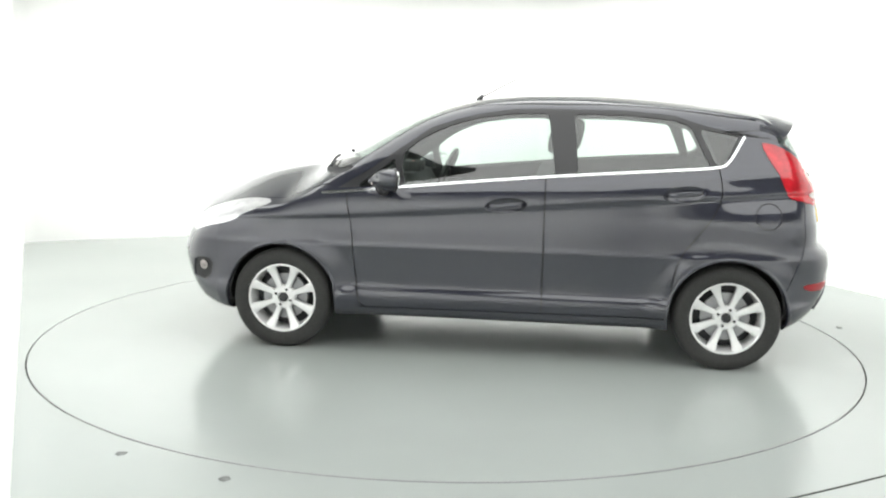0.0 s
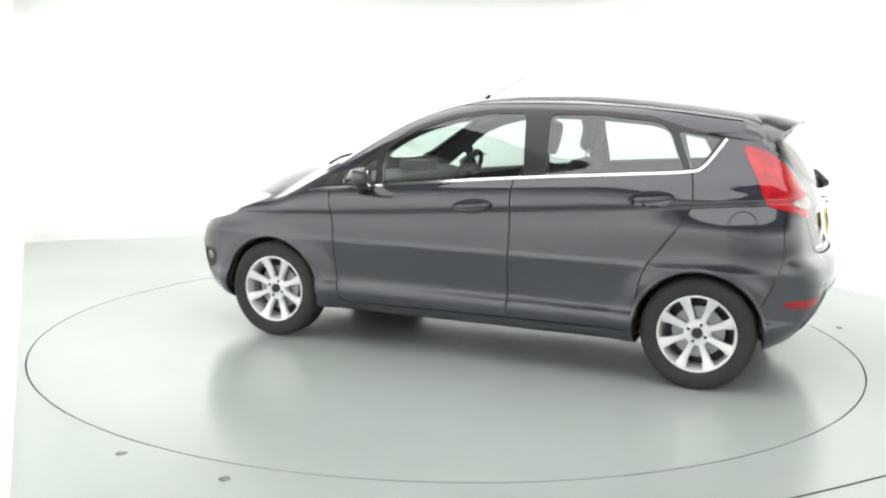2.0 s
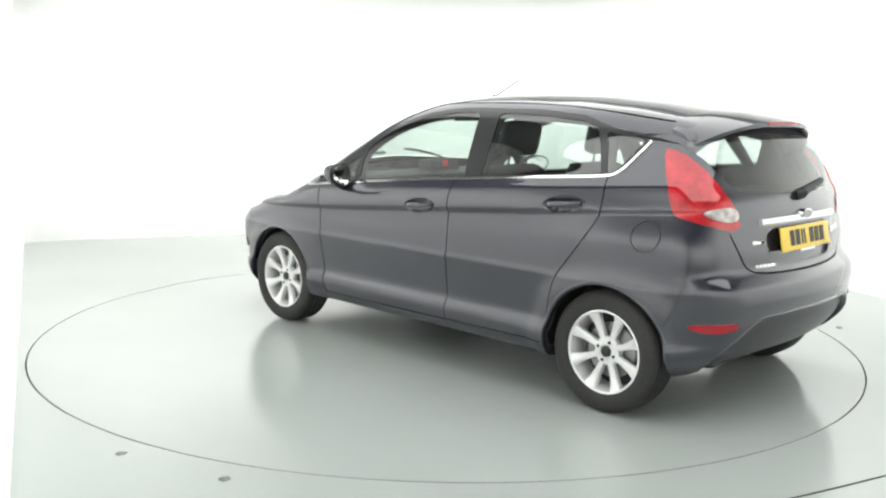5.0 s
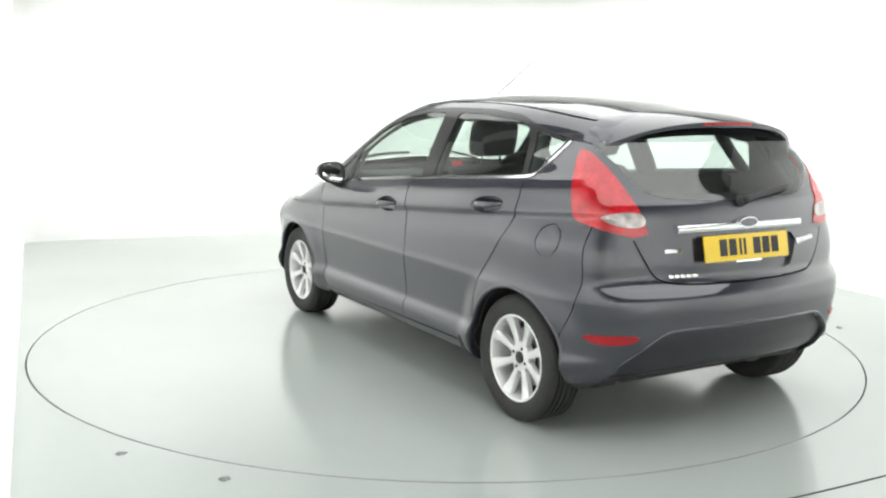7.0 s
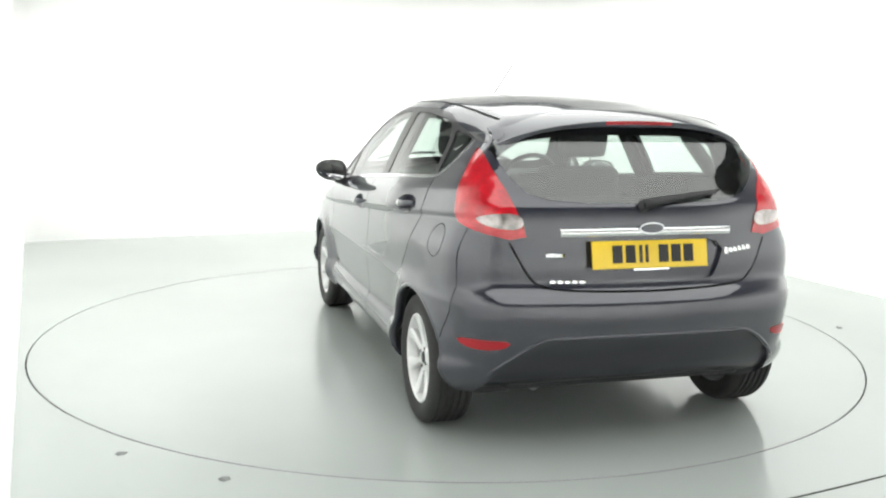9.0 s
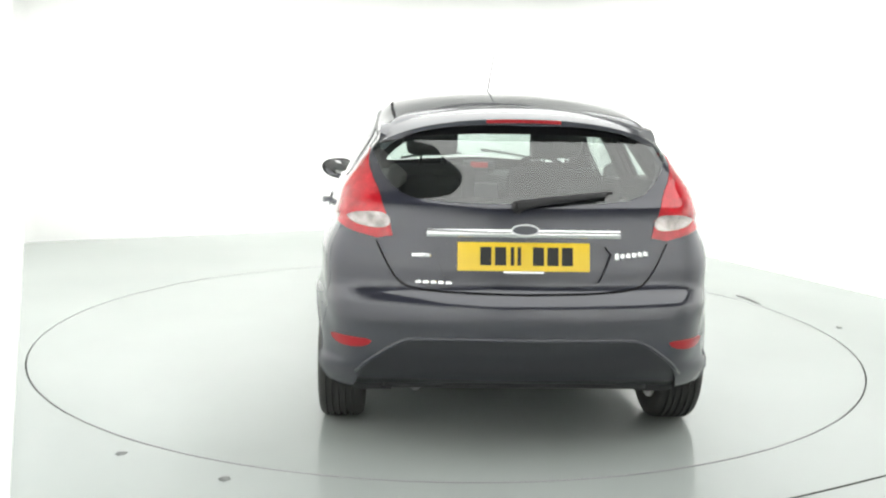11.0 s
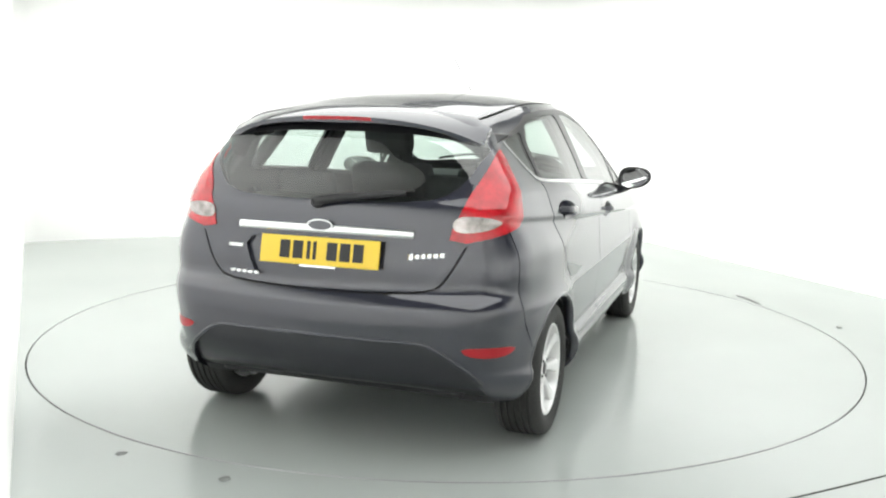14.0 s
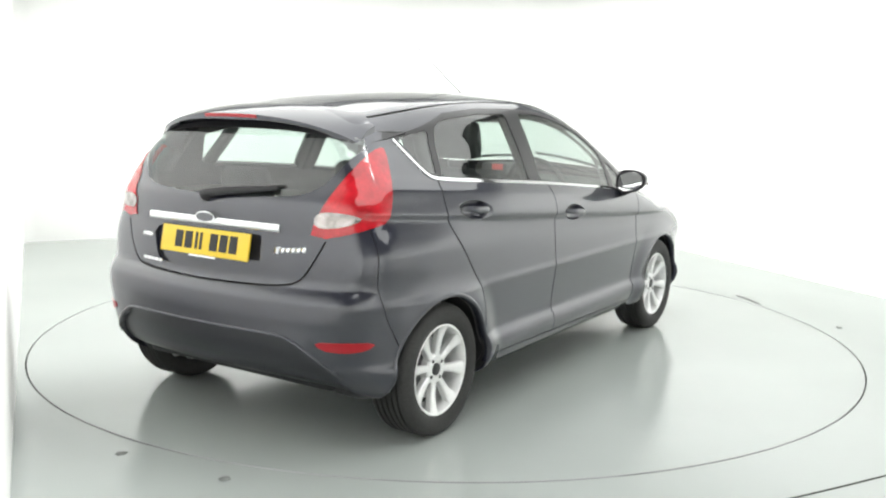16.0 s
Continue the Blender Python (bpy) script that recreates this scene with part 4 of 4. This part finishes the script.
def tailgate_fittings(car, gate):
    bm = rear_strip(bmesh.new(), [(-0.385 + 0.77 * k / 24, 0.912 + 0.004 * (1 - (k / 12 - 1) ** 2)) for k in range(25)], 0.030, 0.018)
    part("chrome_bar", bm, CHROME, gate, "bright chrome tailgate bar", angle=40)
    # oval badge
    for name, a, b, out, mat, label in (("badge_rim", 0.056, 0.024, 0.024, CHROME, "chrome oval badge rim"), ("badge", 0.049, 0.0185, 0.0265, BADGEBLUE, "dark blue oval badge")):
        bm = bmesh.new()
        x0 = rear_x(0, 0.93)
        front = [bm.verts.new((x0 - out, a * math.cos(k * math.tau / 32), 0.931 + b * math.sin(k * math.tau / 32))) for k in range(32)]
        back = [bm.verts.new((x0 + 0.0, v.co.y * 1.03, 0.931 + (v.co.z - 0.931) * 1.05)) for v in front]
        bm.faces.new(front)
        for k in range(32):
            bm.faces.new((front[k], front[(k + 1) % 32], back[(k + 1) % 32], back[k]))
        bmesh.ops.recalc_face_normals(bm, faces=bm.faces)
        part(name, bm, mat, gate, label, angle=40)
    # number plate, leaning with the tailgate
    lean = math.degrees(math.atan2(0.023, 0.111))
    m = pose(-1.803, 0.003, 0.825, 0, lean, 0)
    bm = bmesh.new()
    add_box(bm, 0, 0, 0, 0.008, 0.522, 0.113, 0.003, m)
    plate = part("number_plate", bm, YELLOW, gate, "yellow rear number plate with dark bars", angle=30)
    plate_m = m
    for y, w in ((0.150, 0.044), (0.092, 0.044), (0.045, 0.014), (0.018, 0.014), (-0.058, 0.044), (-0.115, 0.044), (-0.172, 0.044)):
        bm = bmesh.new()
        add_box(bm, 0, 0, 0, 0.002, w, 0.072, 0.0, m @ pose(-0.0052, y, 0.002))
        part("plate_bar", bm, INK, plate, "plain dark bar", smooth=False)
    bm = bmesh.new()
    add_box(bm, 0, 0, 0, 0.002, 0.16, 0.008, 0.0, m @ pose(-0.0045, -0.0, -0.061))
    part("plate_holder_bar", bm, CHROME, plate, "thin pale strip below the plate", smooth=False)
    # model lettering stands as plain bars
    for y, z, w, h in ((0.405, 0.822, 0.075, 0.016),):
        part("badge_bar", rear_strip(bmesh.new(), [(y - w / 2, z), (y, z), (y + w / 2, z)], h, 0.004), CHROME, gate, "small chrome lettering bar")
    for k in range(5):
        y = 0.415 - k * 0.030
        part("badge_bar", rear_strip(bmesh.new(), [(y - 0.012, 0.716), (y + 0.012, 0.716)], 0.014, 0.004), CHROME, gate, "small chrome lettering bar")
    for k in range(6):
        y = -0.375 - k * 0.024
        part("badge_bar", rear_strip(bmesh.new(), [(y - 0.009, 0.822 + 0.002 * k), (y + 0.010, 0.824 + 0.002 * k)], 0.030 if k == 0 else 0.020, 0.004), CHROME, gate, "small chrome lettering bar")
    # black border of the glass under the spoiler
    pts = []
    for k in range(41):
        y = -0.60 + 1.20 * k / 40
        pts.append((y, 1.322 - 0.055 * (abs(y) / 0.6) ** 3))
    part("glass_border", rear_strip(bmesh.new(), pts, 0.05, 0.005), GLOSSBLACK, gate, "black border along the top of the rear glass", angle=40)
    # wiper
    bm = bmesh.new()
    add_ring_tube(bm, [(rear_x(0.03, 1.018) - 0.004, 0.03, 1.018), (rear_x(0.02, 1.025) - 0.03, 0.02, 1.025)], [0.026, 0.022], 14)
    w = part("rear_wiper", bm, PLASTIC, gate, "black rear wiper", angle=40)
    bm = bmesh.new()
    pts = []
    for k in range(12):
        s = k / 11
        y, z = 0.03 - 0.36 * s, 1.022 + 0.045 * s ** 0.7
        pts.append((rear_x(y, z) - 0.030 + 0.012 * s, y, z))
    add_ring_tube(bm, pts, [0.020 - 0.010 * k / 11 for k in range(12)], 10)
    part("wiper_arm", bm, PLASTIC, w, "tapered black wiper arm")
    bm = bmesh.new()
    pts = []
    for k in range(14):
        s = k / 13
        y, z = 0.02 - 0.38 * s, 1.040 + 0.036 * s
        pts.append((rear_x(y, z) - 0.008, y, z))
    add_ring_tube(bm, pts, 0.006, 6)
    part("wiper_blade", bm, RUBBER, w, "thin rubber wiper blade")
    # exhaust
    bm = bmesh.new()
    add_ring_tube(bm, [(-1.20, 0.42, 0.26), (-1.50, 0.42, 0.25), (-1.62, 0.42, 0.245)], [0.06, 0.024, 0.024], 16)
    part("exhaust", bm, STEEL, car, "dull steel exhaust pipe")


def underbody(car):
    bm = bmesh.new()
    add_box(bm, 0.0, 0, 0.285, 3.3, 1.12, 0.10, 0.03)
    part("underbody", bm, PLASTIC, car, "dark underbody")
    bm = bmesh.new()
    add_box(bm, 0.0, 0, 0.28, 1.76, 1.56, 0.11, 0.02)
    part("floor_pan", bm, PLASTIC, car, "dark floor pan")
    for ax in AXLES:
        bm = bmesh.new()
        add_ring_tube(bm, [(ax, -0.72, 0.288), (ax, 0, 0.27), (ax, 0.72, 0.288)], 0.035, 10)
        part("axle", bm, STEEL, car, "grey axle beam")


def seat(car, x, y, wide, rear=False):
    """A bucket seat or one side of the rear bench, with headrest."""
    s = new("rear_seat" if rear else "front_seat")
    s.parent = car
    s["label"] = "charcoal fabric seat"
    bm = bmesh.new()
    add_box(bm, x + 0.02, y, 0.53, 0.50, wide, 0.16, 0.06)
    part("cushion", bm, FABRIC, s)
    tilt = pose(0, 0, 0, 0, -17 if not rear else -22, 0)
    bm = bmesh.new()
    tall = 0.58 if not rear else 0.46
    add_box(bm, x - 0.30, y, 0.80 if not rear else 0.76, 0.13, wide, tall, 0.055, tilt)
    part("backrest", bm, FABRIC, s)
    hz, hx = (1.23, x - 0.415) if not rear else (1.0, x - 0.40)
    bm = bmesh.new()
    add_box(bm, hx, y, hz, 0.10, 0.28, 0.20, 0.05, pose(0, 0, 0, 0, -12, 0))
    part("headrest", bm, FABRIC, s)
    for dy in (-0.06, 0.06):
        bm = bmesh.new()
        add_ring_tube(bm, [(hx + 0.04, y + dy, hz - 0.20), (hx, y + dy, hz)], 0.006, 8)
        part("headrest_post", bm, CHROME, s)


def cabin(car):
    seat(car, 0.12, 0.33, 0.48)
    seat(car, 0.02, -0.33, 0.48)
    for y in (0.36, -0.36):
        seat(car, -0.80, y, 0.56, True)
    bm = bmesh.new()
    rows = []
    for k in range(15):
        y = -0.70 + 1.4 * k / 14
        c = 0.04 * (y / 0.7) ** 2
        rows.append([bm.verts.new(q) for q in ((1.02 - 4 * c, y, 0.96), (0.80 - c, y, 0.985), (0.66 - c, y, 0.955), (0.60 - c, y, 0.86), (0.66, y, 0.60), (1.0 - 4 * c, y, 0.55))])
    for p, q in zip(rows, rows[1:]):
        for j in range(6):
            bm.faces.new((p[j], p[(j + 1) % 6], q[(j + 1) % 6], q[j]))
    bm.faces.new(rows[0][::-1])
    bm.faces.new(rows[-1])
    bmesh.ops.recalc_face_normals(bm, faces=bm.faces)
    dash = part("dashboard", bm, TRIM, car, "dark grey dashboard", angle=40)
    bm = bmesh.new()
    add_box(bm, 0.70, 0.0, 1.015, 0.12, 0.20, 0.07, 0.02)
    add_box(bm, 0.615, 0.075, 1.015, 0.10, 0.03, 0.065, 0.008)
    add_box(bm, 0.615, -0.075, 1.015, 0.10, 0.03, 0.065, 0.008)
    hood = part("display_hood", bm, TRIM, dash, "dark display hood", angle=40)
    bm = bmesh.new()
    add_box(bm, 0.636, 0.0, 1.025, 0.006, 0.11, 0.036, 0.002)
    part("display", bm, DASHLIGHT, dash, "small red glowing display", angle=40)
    bm = bmesh.new()
    add_box(bm, 0.60, 0.0, 0.85, 0.05, 0.24, 0.12, 0.02)
    part("centre_console", bm, STEEL, dash, "silver centre console", angle=40)
    for sd in (1, -1):
        for px, pz, qx, qz, w in ((-0.335, 1.02, -0.315, 1.37, 0.10), (-1.14, 1.09, -1.055, 1.33, 0.06), (-1.42, 1.05, -1.36, 1.33, 0.09)):
            bm = bmesh.new()
            rows = []
            for k in range(9):
                s = k / 8
                x, z = px + (qx - px) * s, pz + (qz - pz) * s
                y = side_y(x, z) - 0.02
                rows.append([bm.verts.new((x + dx, sd * (y - dy), z)) for dx, dy in ((w / 2, 0), (w / 2 * 0.8, 0.045), (0, 0.075), (-w / 2 * 0.8, 0.045), (-w / 2, 0))])
            for p, q in zip(rows, rows[1:]):
                for j in range(5):
                    bm.faces.new((p[j], p[(j + 1) % 5], q[(j + 1) % 5], q[j]))
            bm.faces.new(rows[0][::-1])
            bm.faces.new(rows[-1])
            bmesh.ops.recalc_face_normals(bm, faces=bm.faces)
            part("pillar_trim", bm, TRIM, car, "dark inner pillar trim")
    # steering wheel on the right-hand side of the car
    m = pose(0.47, -0.36, 0.93, 0, -24, 0)
    bm = bmesh.new()
    add_ring_tube(bm, [m @ Vector((0, 0.185 * math.cos(k * math.tau / 36), 0.185 * math.sin(k * math.tau / 36))) for k in range(36)], 0.016, 10, True)
    sw = part("steering_wheel", bm, PLASTIC, car, "black three-spoke steering wheel")
    bm = bmesh.new()
    add_box(bm, 0, 0, 0, 0.05, 0.15, 0.12, 0.03, m)
    add_box(bm, 0, 0, 0, 0.02, 0.36, 0.035, 0.008, m)
    add_box(bm, 0, 0, 0, 0.02, 0.035, 0.18, 0.008, m @ pose(0, 0, -0.09))
    part("wheel_boss", bm, PLASTIC, sw, "black wheel boss", angle=40)
    bm = bmesh.new()
    add_box(bm, 0.42, 0.0, 1.335, 0.03, 0.23, 0.06, 0.015, pose(0, 0, 0, 0, 12, 0))
    part("rear_view_mirror", bm, PLASTIC, car, "black rear-view mirror", angle=40)
    bm = bmesh.new()
    add_box(bm, -1.36, 0, 0.985, 0.38, 1.16, 0.02, 0.006)
    part("parcel_shelf", bm, TRIM, car, "dark parcel shelf", angle=40)


def aerial(car):
    bm = bmesh.new()
    add_ring_tube(bm, [(0.22, 0, float(TOP(np.array(0.22))) - 0.004), (0.19, 0, float(TOP(np.array(0.2))) + 0.03)], [0.018, 0.010], 10)
    a = part("aerial", bm, PLASTIC, car, "thin black roof aerial")
    bm = bmesh.new()
    add_ring_tube(bm, [(0.19, 0, float(TOP(np.array(0.2))) + 0.02), (-0.305, 0, 1.722)], [0.0042, 0.0018], 6)
    part("aerial_rod", bm, PLASTIC, a, "thin black rod")


def wipers(car):
    for y in (0.30, -0.25):
        bm = bmesh.new()
        pts = []
        for k in range(8):
            s = k / 7
            xx, yy = 1.085 - 0.05 * s, y + 0.42 * (s - 0.5)
            zz = float(TOP(np.array(xx + 0.16 * yy * yy))) - 0.065 * (abs(yy) / 0.6) ** 2.4
            pts.append((xx, yy, zz + 0.022))
        add_ring_tube(bm, pts, 0.009, 6)
        part("windscreen_wiper", bm, PLASTIC, car, "black windscreen wiper")


def hatchback():
    car = new("car")
    tagged(car, "dark grey metallic five-door hatchback standing on the turntable", "car")
    gate = car_body(car)
    for sd in (1, -1):
        door_mirror(car, sd)
    car_wheels(car)
    wheel_houses(car)
    spoiler(car)
    tailgate_fittings(car, gate)
    underbody(car)
    cabin(car)
    aerial(car)
    wipers(car)
    return car


car = hatchback()


# ---- small marks on the floor ----
def floor_spot(name, x, y, wide, deep, turn, label, category):
    bm = bmesh.new()
    n = 18
    rng = random.Random(int(abs(x * 1000)))
    outer, top = [], []
    for k in range(n):
        a = k * math.tau / n
        r = 1 + rng.uniform(-0.18, 0.18)
        outer.append(bm.verts.new((wide / 2 * r * math.cos(a), deep / 2 * r * math.sin(a), 0.0)))
        top.append(bm.verts.new((wide / 2.4 * r * math.cos(a), deep / 2.4 * r * math.sin(a), 0.004)))
    for k in range(n):
        bm.faces.new((outer[k], outer[(k + 1) % n], top[(k + 1) % n], top[k]))
    bm.faces.new(top)
    ob = part(name, bm, SCUFF)
    ob.matrix_world = pose(x, y, 0.0, 0, 0, turn)
    return tagged(ob, label, category)


floor_spot("floor_bolt", -1.295, -2.211, 0.045, 0.045, 0, "small dark bolt cover in the resin floor", "bolt cover")
floor_spot("floor_bolt", -0.825, -2.444, 0.045, 0.045, 30, "small dark bolt cover in the resin floor", "bolt cover")
floor_spot("floor_scuff", 2.263, 1.132, 0.06, 0.40, 12, "faint grey scuff on the resin floor", "scuff")
floor_spot("floor_scuff", 2.592, 0.264, 0.035, 0.06, 0, "small grey scuff on the resin floor", "scuff")


def floor_joint():
    """A thin dark joint across the floor near the camera's corner."""
    bm = bmesh.new()
    pts = [(0.961, -2.673), (1.316, -2.501), (1.545, -2.383), (1.745, -2.275), (2.315, -1.92)]
    rows = []
    for i, (x, y) in enumerate(pts):
        a, b = Vector(pts[max(i - 1, 0)]), Vector(pts[min(i + 1, len(pts) - 1)])
        d = (b - a).normalized()
        rows.append([bm.verts.new((x - d.y * w, y + d.x * w, z)) for w, z in ((-0.005, 0.0), (-0.003, 0.003), (0.003, 0.003), (0.005, 0.0))])
    for p, q in zip(rows, rows[1:]):
        for j in range(3):
            bm.faces.new((p[j], p[j + 1], q[j + 1], q[j]))
    bm.normal_update()
    tagged(part("floor_joint", bm, GROOVE), "thin dark joint in the resin floor", "floor joint", kind="structure")


floor_joint()


# ---- what turns ----
TURN_START, TURN_RATE, TURN_EASE = 172.5897, -7.3698, 0.0088
CAR_AT = (-0.3689, -0.2054)


def motions():
    """The turntable carries the car round, clockwise from above."""
    rows, plate_rows = [], []
    for k in range(33):
        t = k * 0.5
        a = TURN_START + TURN_RATE * t + TURN_EASE * t * t
        rows.append((t, pose(0, 0, 0, 0, 0, a) @ pose(*CAR_AT, 0)))
        plate_rows.append((t, pose(RING[0], RING[1], 0, 0, 0, a)))
    walk(car, rows)
    walk(table, plate_rows)


motions()
